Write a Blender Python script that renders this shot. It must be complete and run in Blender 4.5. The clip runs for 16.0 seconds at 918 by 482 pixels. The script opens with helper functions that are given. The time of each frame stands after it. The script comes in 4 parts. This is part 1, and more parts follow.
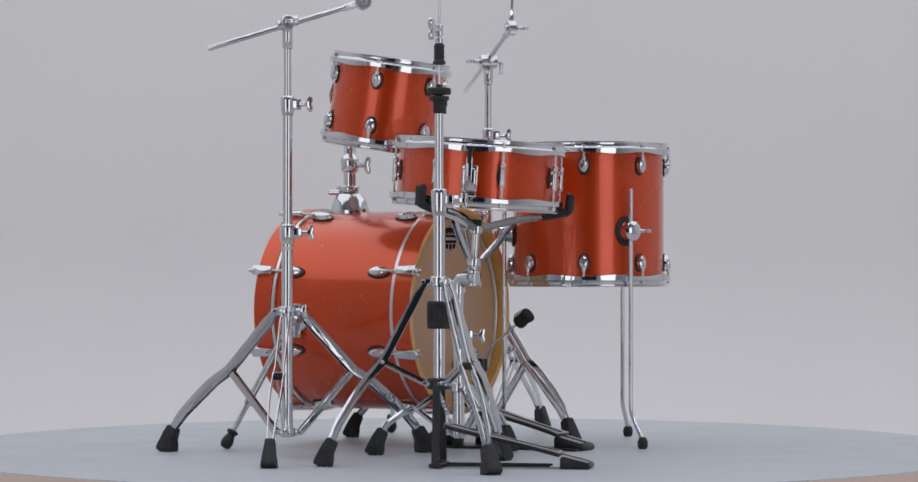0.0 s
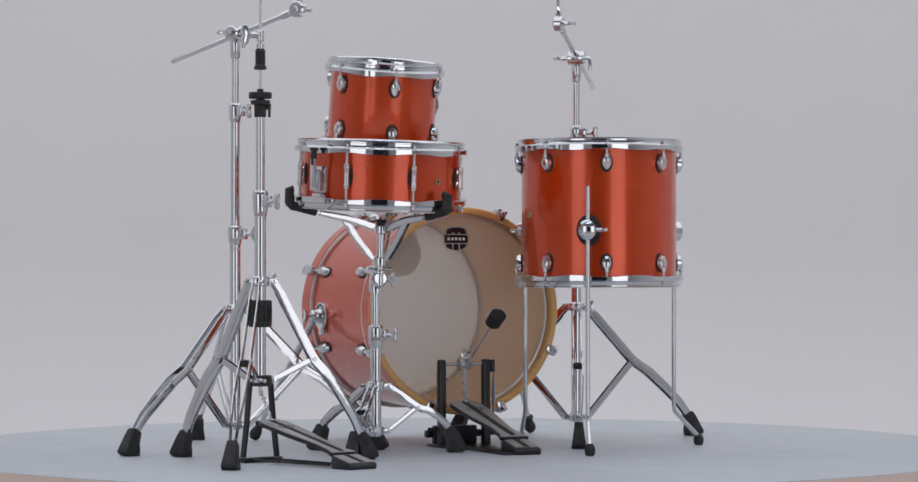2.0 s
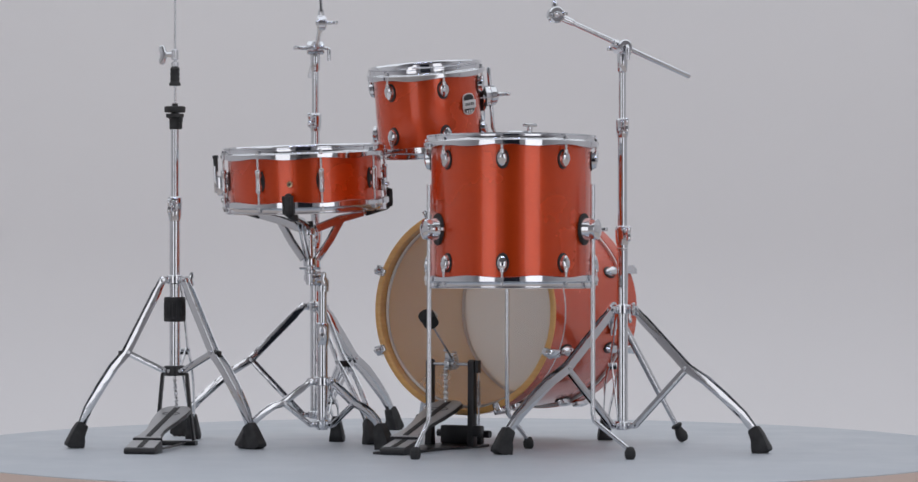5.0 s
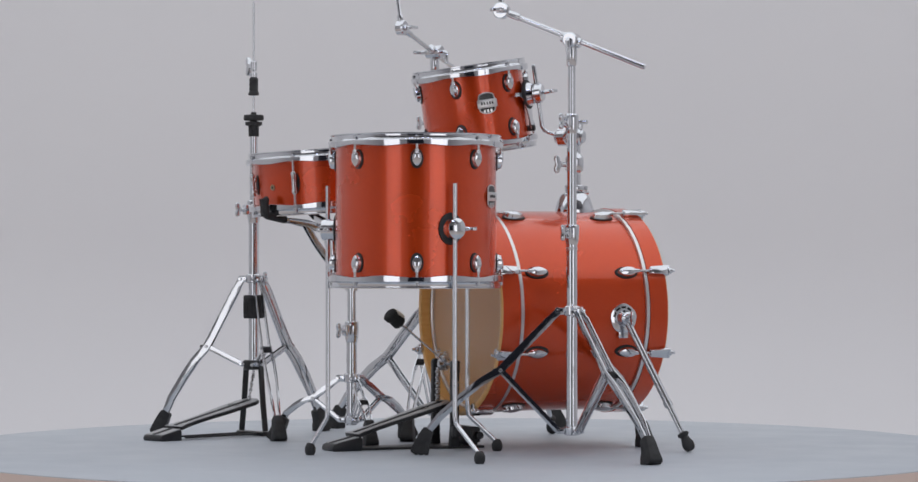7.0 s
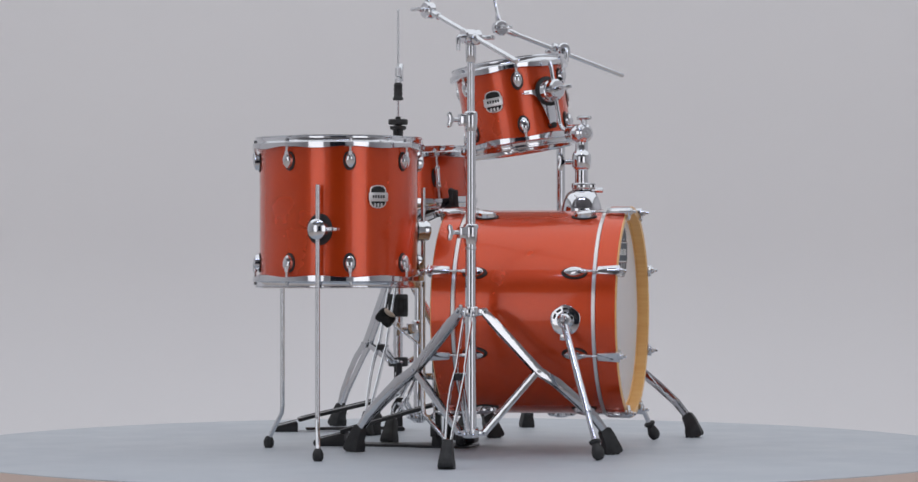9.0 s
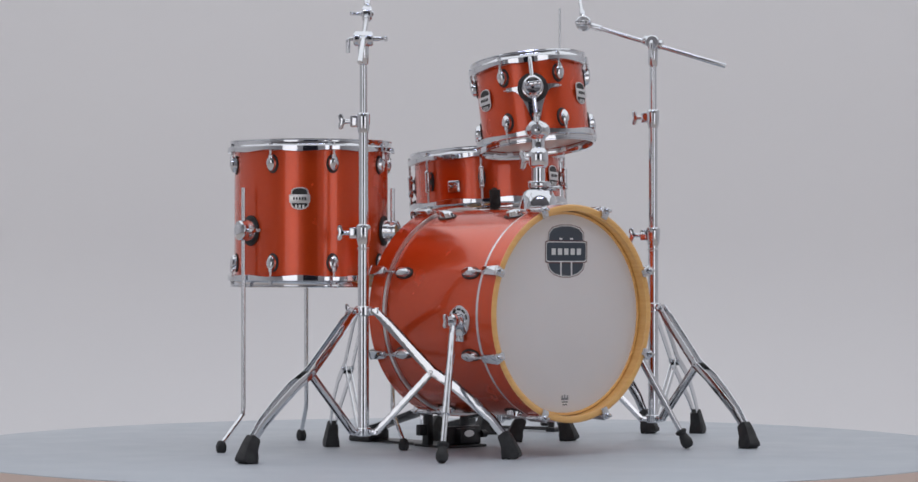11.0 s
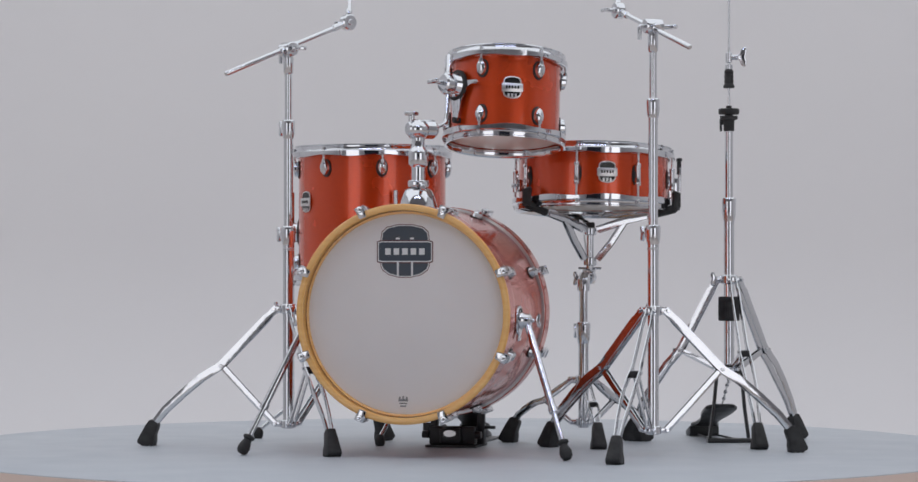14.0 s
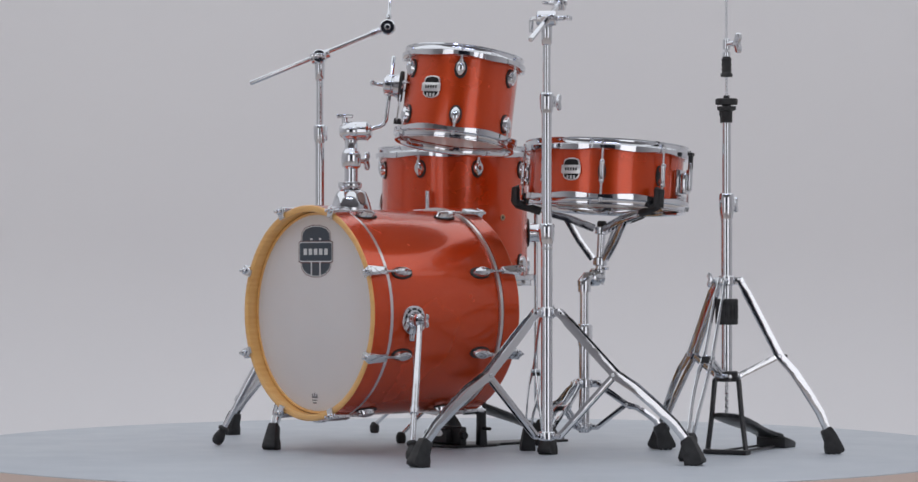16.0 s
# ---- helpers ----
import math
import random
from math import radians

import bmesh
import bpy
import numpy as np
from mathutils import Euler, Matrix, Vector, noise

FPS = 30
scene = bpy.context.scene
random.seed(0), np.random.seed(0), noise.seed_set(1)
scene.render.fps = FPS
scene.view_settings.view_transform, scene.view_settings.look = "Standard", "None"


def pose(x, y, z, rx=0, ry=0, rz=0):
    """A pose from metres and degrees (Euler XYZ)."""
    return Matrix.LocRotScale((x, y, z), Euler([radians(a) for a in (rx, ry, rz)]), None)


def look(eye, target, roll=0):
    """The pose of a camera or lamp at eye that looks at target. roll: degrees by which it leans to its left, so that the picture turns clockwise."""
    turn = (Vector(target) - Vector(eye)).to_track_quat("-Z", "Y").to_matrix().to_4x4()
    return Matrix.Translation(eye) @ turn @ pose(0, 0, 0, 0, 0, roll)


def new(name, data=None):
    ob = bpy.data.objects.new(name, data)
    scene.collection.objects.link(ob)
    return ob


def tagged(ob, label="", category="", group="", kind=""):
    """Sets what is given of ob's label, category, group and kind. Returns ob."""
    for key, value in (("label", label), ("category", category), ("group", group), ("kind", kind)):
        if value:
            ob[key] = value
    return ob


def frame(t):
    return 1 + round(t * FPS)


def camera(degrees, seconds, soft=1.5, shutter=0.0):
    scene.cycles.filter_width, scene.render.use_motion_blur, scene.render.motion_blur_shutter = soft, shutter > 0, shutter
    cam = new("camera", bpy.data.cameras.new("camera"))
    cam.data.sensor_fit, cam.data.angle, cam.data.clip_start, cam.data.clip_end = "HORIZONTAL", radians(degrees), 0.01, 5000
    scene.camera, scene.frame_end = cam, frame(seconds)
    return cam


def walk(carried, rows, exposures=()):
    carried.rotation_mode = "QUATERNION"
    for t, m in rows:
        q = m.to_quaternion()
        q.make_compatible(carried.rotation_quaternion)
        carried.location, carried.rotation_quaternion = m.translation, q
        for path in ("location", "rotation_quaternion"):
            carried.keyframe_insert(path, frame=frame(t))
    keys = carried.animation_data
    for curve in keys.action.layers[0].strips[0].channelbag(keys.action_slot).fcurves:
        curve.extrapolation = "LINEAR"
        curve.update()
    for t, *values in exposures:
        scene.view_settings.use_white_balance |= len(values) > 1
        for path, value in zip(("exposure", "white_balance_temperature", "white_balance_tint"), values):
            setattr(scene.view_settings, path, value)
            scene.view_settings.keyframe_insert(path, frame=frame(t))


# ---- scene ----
# A drum kit on a slowly turning round platform in a photo studio.
# Kit space is the platform's space as it stands at T0; the platform turns three times a minute.
T0, RATE, TOP = 13.347, -18.204, 0.005
CAM_EYE = Vector((0.0, -6.7737, 0.4445))
YAW, PITCH, ROLL = 0.051, 0.429, 0.004

cam = camera(18.368, 16.0, soft=1.5)
CAM_POSE = Matrix.Translation(CAM_EYE) @ pose(0, 0, 0, 90 + PITCH, 0, -YAW) @ pose(0, 0, 0, 0, 0, ROLL)
walk(cam, [(0.0, CAM_POSE), (16.0, CAM_POSE)])


# ---------------------------------------------------------------- light
def softbox(name, eye, target, w, h, watts, colour):
    data = bpy.data.lights.new(name, "AREA")
    data.shape, data.size, data.size_y, data.energy, data.color = "RECTANGLE", w, h, watts, colour
    ob = new(name, data)
    ob.matrix_world = look(eye, target)
    return ob


world = bpy.data.worlds.new("studio_air")
scene.world = world
world.use_nodes = True
world.node_tree.nodes["Background"].inputs[0].default_value = (0.5, 0.52, 0.56, 1)
world.node_tree.nodes["Background"].inputs[1].default_value = 0.0
softbox("overhead_softbox", (0.0, 0.55, 4.2), (0.0, 0.55, 0.0), 12.4, 7.7, 286, (0.935, 0.97, 1.01))
softbox("strip_softbox_west", (-2.5, -4.5, 0.9), (0, 0, 0.6), 1.75, 2.8, 18, (0.98, 0.97, 1.0))
softbox("strip_softbox_east", (2.4, -4.5, 0.9), (0, 0, 0.6), 1.85, 2.8, 21, (0.98, 0.97, 1.0))
softbox("ceiling_strip", (0.0, -4.1, 4.1), (0.0, -4.1, 0.0), 3.4, 0.20, 26, (0.72, 0.80, 1.15))
scene.view_settings.exposure = 0.0


# ---------------------------------------------------------------- materials
def material(name, colour, rough=0.5, metal=0.0, coat=0.0, coat_rough=0.03):
    m = bpy.data.materials.new(name)
    m.use_nodes = True
    p = m.node_tree.nodes["Principled BSDF"]
    p.inputs["Base Color"].default_value = (*colour, 1)
    p.inputs["Roughness"].default_value = rough
    p.inputs["Metallic"].default_value = metal
    p.inputs["Coat Weight"].default_value = coat
    p.inputs["Coat Roughness"].default_value = coat_rough
    return m, p, m.node_tree


def grain(tree, scale, stretch=(1, 1, 1), detail=4.0):
    """A noise in the object's own space."""
    co = tree.nodes.new("ShaderNodeTexCoord")
    mp = tree.nodes.new("ShaderNodeMapping")
    mp.inputs["Scale"].default_value = stretch
    nz = tree.nodes.new("ShaderNodeTexNoise")
    nz.inputs["Scale"].default_value, nz.inputs["Detail"].default_value = scale, detail
    tree.links.new(co.outputs["Object"], mp.inputs["Vector"])
    tree.links.new(mp.outputs["Vector"], nz.inputs["Vector"])
    return nz


def tint(tree, p, nz, a, b, lo=0.35, hi=0.65):
    """Base colour from a to b by the noise."""
    r = tree.nodes.new("ShaderNodeValToRGB")
    r.color_ramp.elements[0].position, r.color_ramp.elements[1].position = lo, hi
    r.color_ramp.elements[0].color, r.color_ramp.elements[1].color = (*a, 1), (*b, 1)
    tree.links.new(nz.outputs["Fac"], r.inputs["Fac"])
    tree.links.new(r.outputs["Color"], p.inputs["Base Color"])


def vary(tree, p, nz, lo, hi):
    """Roughness from lo to hi by the noise."""
    r = tree.nodes.new("ShaderNodeMapRange")
    r.inputs["From Min"].default_value, r.inputs["From Max"].default_value = 0.3, 0.7
    r.inputs["To Min"].default_value, r.inputs["To Max"].default_value = lo, hi
    tree.links.new(nz.outputs["Fac"], r.inputs["Value"])
    tree.links.new(r.outputs["Result"], p.inputs["Roughness"])


def relief(tree, p, nz, strength, distance=0.001):
    b = tree.nodes.new("ShaderNodeBump")
    b.inputs["Strength"].default_value, b.inputs["Distance"].default_value = strength, distance
    tree.links.new(nz.outputs["Fac"], b.inputs["Height"])
    tree.links.new(b.outputs["Normal"], p.inputs["Normal"])


def make_wrap():
    m, p, t = material("orange_sparkle_wrap", (0.55, 0.055, 0.010), 0.26, 0.45, 0.65, 0.03)
    tint(t, p, grain(t, 900, detail=2), (0.56, 0.044, 0.003), (0.74, 0.079, 0.007))
    vary(t, p, grain(t, 6), 0.22, 0.29)
    relief(t, p, grain(t, 1400, detail=1), 0.10, 0.0004)
    return m


def make_chrome():
    m, p, t = material("chrome", (0.67, 0.685, 0.715), 0.06, 1.0)
    vary(t, p, grain(t, 30), 0.04, 0.09)
    relief(t, p, grain(t, 45, detail=1), 0.05, 0.004)
    return m


def make_bar_chrome():
    m, p, t = material("plated_flat_bar", (0.62, 0.635, 0.66), 0.07, 1.0)
    vary(t, p, grain(t, 30), 0.05, 0.11)
    relief(t, p, grain(t, 38, detail=1), 0.11, 0.004)
    return m


def make_steel():
    m, p, t = material("brushed_steel", (0.62, 0.63, 0.65), 0.28, 1.0)
    vary(t, p, grain(t, 60, (1, 1, 8)), 0.2, 0.36)
    return m


def make_wood():
    m, p, t = material("maple", (0.62, 0.36, 0.13), 0.32, 0.0, 0.5, 0.12)
    tint(t, p, grain(t, 14, (1, 9, 1), 6), (0.80, 0.42, 0.125), (0.86, 0.495, 0.165))
    relief(t, p, grain(t, 120, (1, 6, 1)), 0.08, 0.0005)
    return m


def make_rubber():
    m, p, t = material("black_rubber", (0.018, 0.018, 0.019), 0.62)
    tint(t, p, grain(t, 45), (0.012, 0.012, 0.013), (0.030, 0.030, 0.031))
    relief(t, p, grain(t, 260), 0.25, 0.0008)
    return m


def make_black():
    m, p, t = material("black_painted_steel", (0.014, 0.014, 0.016), 0.36)
    vary(t, p, grain(t, 25), 0.28, 0.45)
    relief(t, p, grain(t, 500), 0.1, 0.0003)
    return m


def make_white_head():
    m, p, t = material("coated_white_head", (0.66, 0.65, 0.64), 0.55)
    p.inputs["Transmission Weight"].default_value = 0.0
    p.inputs["Subsurface Weight"].default_value = 0.0
    tint(t, p, grain(t, 5), (0.90, 0.90, 0.92), (0.94, 0.94, 0.96))
    relief(t, p, grain(t, 700), 0.12, 0.0003)
    out = t.nodes["Material Output"]
    tr = t.nodes.new("ShaderNodeBsdfTranslucent")
    tr.inputs["Color"].default_value = (0.96, 0.95, 0.93, 1)
    mix = t.nodes.new("ShaderNodeMixShader")
    mix.inputs["Fac"].default_value = 0.32
    t.links.new(p.outputs["BSDF"], mix.inputs[1])
    t.links.new(tr.outputs["BSDF"], mix.inputs[2])
    t.links.new(mix.outputs["Shader"], out.inputs["Surface"])
    return m


def make_clear_head(name="hazy_clear_head", least=0.70, most=0.78):
    m, p, t = material(name, (0.97, 0.93, 0.87), 0.22)
    out = t.nodes["Material Output"]
    tr = t.nodes.new("ShaderNodeBsdfTransparent")
    tr.inputs["Color"].default_value = (0.985, 0.97, 0.95, 1)
    mix = t.nodes.new("ShaderNodeMixShader")
    nz = grain(t, 4)
    r = t.nodes.new("ShaderNodeMapRange")
    r.inputs["To Min"].default_value, r.inputs["To Max"].default_value = least, most
    t.links.new(nz.outputs["Fac"], r.inputs["Value"])
    t.links.new(r.outputs["Result"], mix.inputs["Fac"])
    t.links.new(p.outputs["BSDF"], mix.inputs[1])
    t.links.new(tr.outputs["BSDF"], mix.inputs[2])
    t.links.new(mix.outputs["Shader"], out.inputs["Surface"])
    return m


def make_table():
    m, p, t = material("white_laminate", (0.74, 0.77, 0.80), 0.42)
    tint(t, p, grain(t, 2.2, detail=6), (0.45, 0.485, 0.53), (0.48, 0.515, 0.555))
    vary(t, p, grain(t, 7), 0.36, 0.50)
    return m


def make_cyc():
    m, p, t = material("cyclorama_paint", (0.66, 0.65, 0.66), 0.9)
    tint(t, p, grain(t, 0.5, detail=5), (0.775, 0.765, 0.785), (0.80, 0.79, 0.805))
    relief(t, p, grain(t, 90), 0.05, 0.002)
    return m


def make_room():
    m, p, t = material("grey_studio_paint", (0.42, 0.42, 0.44), 0.85)
    tint(t, p, grain(t, 1.5), (0.39, 0.39, 0.41), (0.45, 0.45, 0.47))
    return m


BAR_CHROME = make_bar_chrome()
WRAP, CHROME, STEEL, WOOD, RUBBER, BLACK = make_wrap(), make_chrome(), make_steel(), make_wood(), make_rubber(), make_black()
WHITE_HEAD, CLEAR_HEAD, TABLE, CYC, ROOM = make_white_head(), make_clear_head(), make_table(), make_cyc(), make_room()
DARK = material("dark_reflection_sheet", (0.04, 0.044, 0.062), 0.9)[0]
LINING = material("amber_lacquered_maple", (0.84, 0.52, 0.22), 0.4, 0.0, 0.3, 0.2)
tint(LINING[2], LINING[1], grain(LINING[2], 5, (1, 1, 0.25), 5), (0.95, 0.56, 0.19), (0.97, 0.64, 0.27))
LINING = LINING[0]
FLOOR = material("beige_floor_paint", (0.62, 0.52, 0.46), 0.55)
tint(FLOOR[2], FLOOR[1], grain(FLOOR[2], 1.2), (0.60, 0.53, 0.48), (0.64, 0.57, 0.52))
FLOOR = FLOOR[0]
BAND = material("beige_edge_band", (0.78, 0.64, 0.57), 0.5)[0]
FROSTED_HEAD = make_clear_head("frosted_resonant_head", 0.28, 0.38)
SILVER = material("satin_aluminium", (0.72, 0.72, 0.72), 0.3, 0.9)[0]
INK, _p, _t = material("slate_blue_print", (0.045, 0.062, 0.085), 0.5)
_tr, _mix = _t.nodes.new("ShaderNodeBsdfTransparent"), _t.nodes.new("ShaderNodeMixShader")
_mix.inputs["Fac"].default_value = 0.10
_t.links.new(_p.outputs["BSDF"], _mix.inputs[1])
_t.links.new(_tr.outputs["BSDF"], _mix.inputs[2])
_t.links.new(_mix.outputs["Shader"], _t.nodes["Material Output"].inputs["Surface"])
WHITE_INK = material("white_print", (0.70, 0.70, 0.70), 0.5)[0]
RED_INK = material("dark_red_print", (0.12, 0.03, 0.03), 0.5)[0]
GREY_INK = material("grey_print", (0.22, 0.22, 0.23), 0.5)[0]
BADGE_HOLE_BLACK = material("enamel_and_hole_black", (0.010, 0.010, 0.011), 0.22)[0]
FELT = material("black_felt", (0.02, 0.02, 0.02), 0.95)[0]
GREY_PLATE = material("grey_anodised_plate", (0.44, 0.44, 0.45), 0.42, 0.5)[0]
CREAM = material("cream_felt", (0.62, 0.55, 0.46), 0.95)[0]
BRASS = material("brass_grommet", (0.45, 0.36, 0.24), 0.3, 1.0)[0]


# ---------------------------------------------------------------- mesh tools
def lathe(bm, profile, seg=40, m=Matrix.Identity(4), closed=False, wave=None):
    """Turns (radius, height) pairs round z. wave(angle, i) adds to the height of the i-th pair."""
    rings = []
    for i, (r, z) in enumerate(profile):
        if r < 1e-6:
            rings.append([bm.verts.new(m @ Vector((0, 0, z)))])
            continue
        ring = []
        for k in range(seg):
            a = 2 * math.pi * k / seg
            ring.append(bm.verts.new(m @ Vector((r * math.cos(a), r * math.sin(a), z + (wave(a, i) if wave else 0.0)))))
        rings.append(ring)
    pairs = list(zip(rings, rings[1:])) + ([(rings[-1], rings[0])] if closed else [])
    for a, b in pairs:
        for k in range(seg):
            n = (k + 1) % seg
            if len(a) == 1 and len(b) == 1:
                continue
            if len(a) == 1:
                bm.faces.new((a[0], b[n], b[k]))
            elif len(b) == 1:
                bm.faces.new((a[k], a[n], b[0]))
            else:
                bm.faces.new((a[k], a[n], b[n], b[k]))


def rod(bm, r, z0, z1, m=Matrix.Identity(4), seg=14, edge=0.0008):
    """A solid round bar along z with slightly rounded rims."""
    e = min(edge, r * 0.4)
    lathe(bm, [(0, z0), (r - e, z0), (r, z0 + e), (r, z1 - e), (r - e, z1), (0, z1)], seg, m)


def tube(bm, pts, r, seg=12, m=Matrix.Identity(4)):
    """A round bar along a line of points; r is one radius or one for each point."""
    pts = [Vector(p) for p in pts]
    rs = r if isinstance(r, (list, tuple)) else [r] * len(pts)
    d = (pts[1] - pts[0]).normalized()
    side = d.orthogonal().normalized()
    rings = []
    for i, p in enumerate(pts):
        a = (pts[min(i + 1, len(pts) - 1)] - pts[max(i - 1, 0)]).normalized()
        side = (side - a * side.dot(a)).normalized()
        up = a.cross(side)
        rings.append([bm.verts.new(m @ (p + rs[i] * (math.cos(t) * side + math.sin(t) * up))) for t in [2 * math.pi * k / seg for k in range(seg)]])
    for a, b in zip(rings, rings[1:]):
        for k in range(seg):
            n = (k + 1) % seg
            bm.faces.new((a[k], a[n], b[n], b[k]))
    bm.faces.new(list(reversed(rings[0])))
    bm.faces.new(rings[-1])


def strap(bm, pts, side, w, h, m=Matrix.Identity(4), shift=0.0, crown=0.0):
    """A flat bar along a line of points: w thick along side, h high across it."""
    pts, side = [Vector(p) for p in pts], Vector(side).normalized()
    hs = h if isinstance(h, (list, tuple)) else [h] * len(pts)
    shifts = shift if isinstance(shift, (list, tuple)) else [shift] * len(pts)
    rings = []
    for i, p in enumerate(pts):
        a = (pts[min(i + 1, len(pts) - 1)] - pts[max(i - 1, 0)]).normalized()
        up = side.cross(a).normalized()
        c = p + side * shifts[i]
        hh, ww, e = hs[i] / 2, w / 2, min(w, hs[i]) * (0.0 if crown else 0.25)
        prof = [(-ww + e, -hh), (ww - e, -hh), (ww, -hh + e), (ww, hh - e), (ww - e, hh), (-ww + e, hh), (-ww, hh - e), (-ww, -hh + e)]
        if crown:
            right = [(ww + crown * (1 - f * f), f * hh) for f in (-1.0, -0.5, 0.0, 0.5, 1.0)]
            prof = right + [(-x, -y) for x, y in right]
        rings.append([bm.verts.new(m @ (c + side * x + up * y)) for x, y in prof])
    n = len(rings[0])
    for a, b in zip(rings, rings[1:]):
        for k in range(n):
            bm.faces.new((a[k], a[(k + 1) % n], b[(k + 1) % n], b[k]))
    bm.faces.new(list(reversed(rings[0])))
    bm.faces.new(rings[-1])


def prism(bm, poly, depth, m=Matrix.Identity(4), bevel=0.0):
    """A plate: the outline poly in x and y, from z 0 to depth."""
    work = bmesh.new()
    low = [work.verts.new((x, y, 0)) for x, y in poly]
    face = work.faces.new(low)
    made = bmesh.ops.extrude_face_region(work, geom=[face])
    bmesh.ops.translate(work, vec=(0, 0, depth), verts=[v for v in made["geom"] if isinstance(v, bmesh.types.BMVert)])
    if bevel:
        bmesh.ops.bevel(work, geom=work.edges[:], offset=bevel, segments=2, profile=0.5, affect="EDGES", clamp_overlap=True)
    bmesh.ops.recalc_face_normals(work, faces=work.faces[:])
    add(bm, work, m)


def box(bm, sx, sy, sz, m=Matrix.Identity(4), bevel=0.0015):
    """A block about the origin of m."""
    work = bmesh.new()
    bmesh.ops.create_cube(work, size=1.0)
    bmesh.ops.scale(work, vec=(sx, sy, sz), verts=work.verts[:])
    if bevel:
        bmesh.ops.bevel(work, geom=work.edges[:], offset=bevel, segments=2, profile=0.5, affect="EDGES", clamp_overlap=True)
    add(bm, work, m)


def ball(bm, sx, sy, sz, m=Matrix.Identity(4), u=16, v=10):
    work = bmesh.new()
    bmesh.ops.create_uvsphere(work, u_segments=u, v_segments=v, radius=1.0)
    bmesh.ops.scale(work, vec=(sx, sy, sz), verts=work.verts[:])
    add(bm, work, m)


def add(bm, work, m):
    """Joins the bmesh work, moved by m, to bm."""
    got = [bm.verts.new(m @ v.co) for v in work.verts]
    work.verts.index_update()
    for f in work.faces:
        bm.faces.new([got[v.index] for v in f.verts])
    work.free()


def part(name, bm, mat, parent, label=""):
    """Links bm as one mesh under parent."""
    bmesh.ops.recalc_face_normals(bm, faces=bm.faces[:])
    me = bpy.data.meshes.new(name)
    bm.to_mesh(me)
    bm.free()
    me.materials.append(mat)
    me.shade_smooth()
    me.set_sharp_from_angle(angle=radians(38))
    ob = new(name, me)
    ob.parent = parent
    if label:
        tagged(ob, label)
    return ob


def twin(ob, m):
    """One more part on the same mesh, at the pose m in the same parent."""
    o = new(ob.name.split(".")[0], ob.data)
    o.parent = ob.parent
    o.matrix_basis = m
    if "label" in ob:
        o["label"] = ob["label"]
    return o


MOVING = []


def thing(name, m, label, category, group=""):
    """A thing of several parts that stands on the platform at the pose m in kit space."""
    ob = new(name)
    ob.empty_display_size = 0.05
    ob.matrix_basis = m
    tagged(ob, label, category, group)
    MOVING.append((ob, m))
    return ob


def around(angle, r=0.0, z=0.0):
    """A pose at radius r and height z whose x points outwards at angle degrees."""
    return pose(0, 0, 0, 0, 0, angle) @ pose(r, 0, z)


def arc(cx, cy, r, a0, a1, n):
    return [(cx + r * math.cos(radians(a0 + (a1 - a0) * i / n)), cy + r * math.sin(radians(a0 + (a1 - a0) * i / n))) for i in range(n + 1)]


def wing_nut(parent, m, size=1.0, name="wing_nut"):
    """A hub along x with a flat two-winged grip at its end."""
    bm = bmesh.new()
    rod(bm, 0.0055 * size, 0, 0.016 * size, m @ pose(0, 0, 0, 0, 90, 0))
    g = m @ pose(0.016 * size, 0, 0)
    prof = [(-0.004, -0.004), (0.002, -0.006), (0.005, -0.016), (0.010, -0.0195), (0.015, -0.017), (0.016, -0.009), (0.0125, 0.0), (0.016, 0.009), (0.015, 0.017), (0.010, 0.0195), (0.005, 0.016), (0.002, 0.006), (-0.004, 0.004)]
    prism(bm, [(x * size, y * size) for x, y in prof], 0.009 * size, g @ pose(0, 0.0045 * size, 0, 90, 0, 0), 0.002 * size)
    return part(name, bm, CHROME, parent)


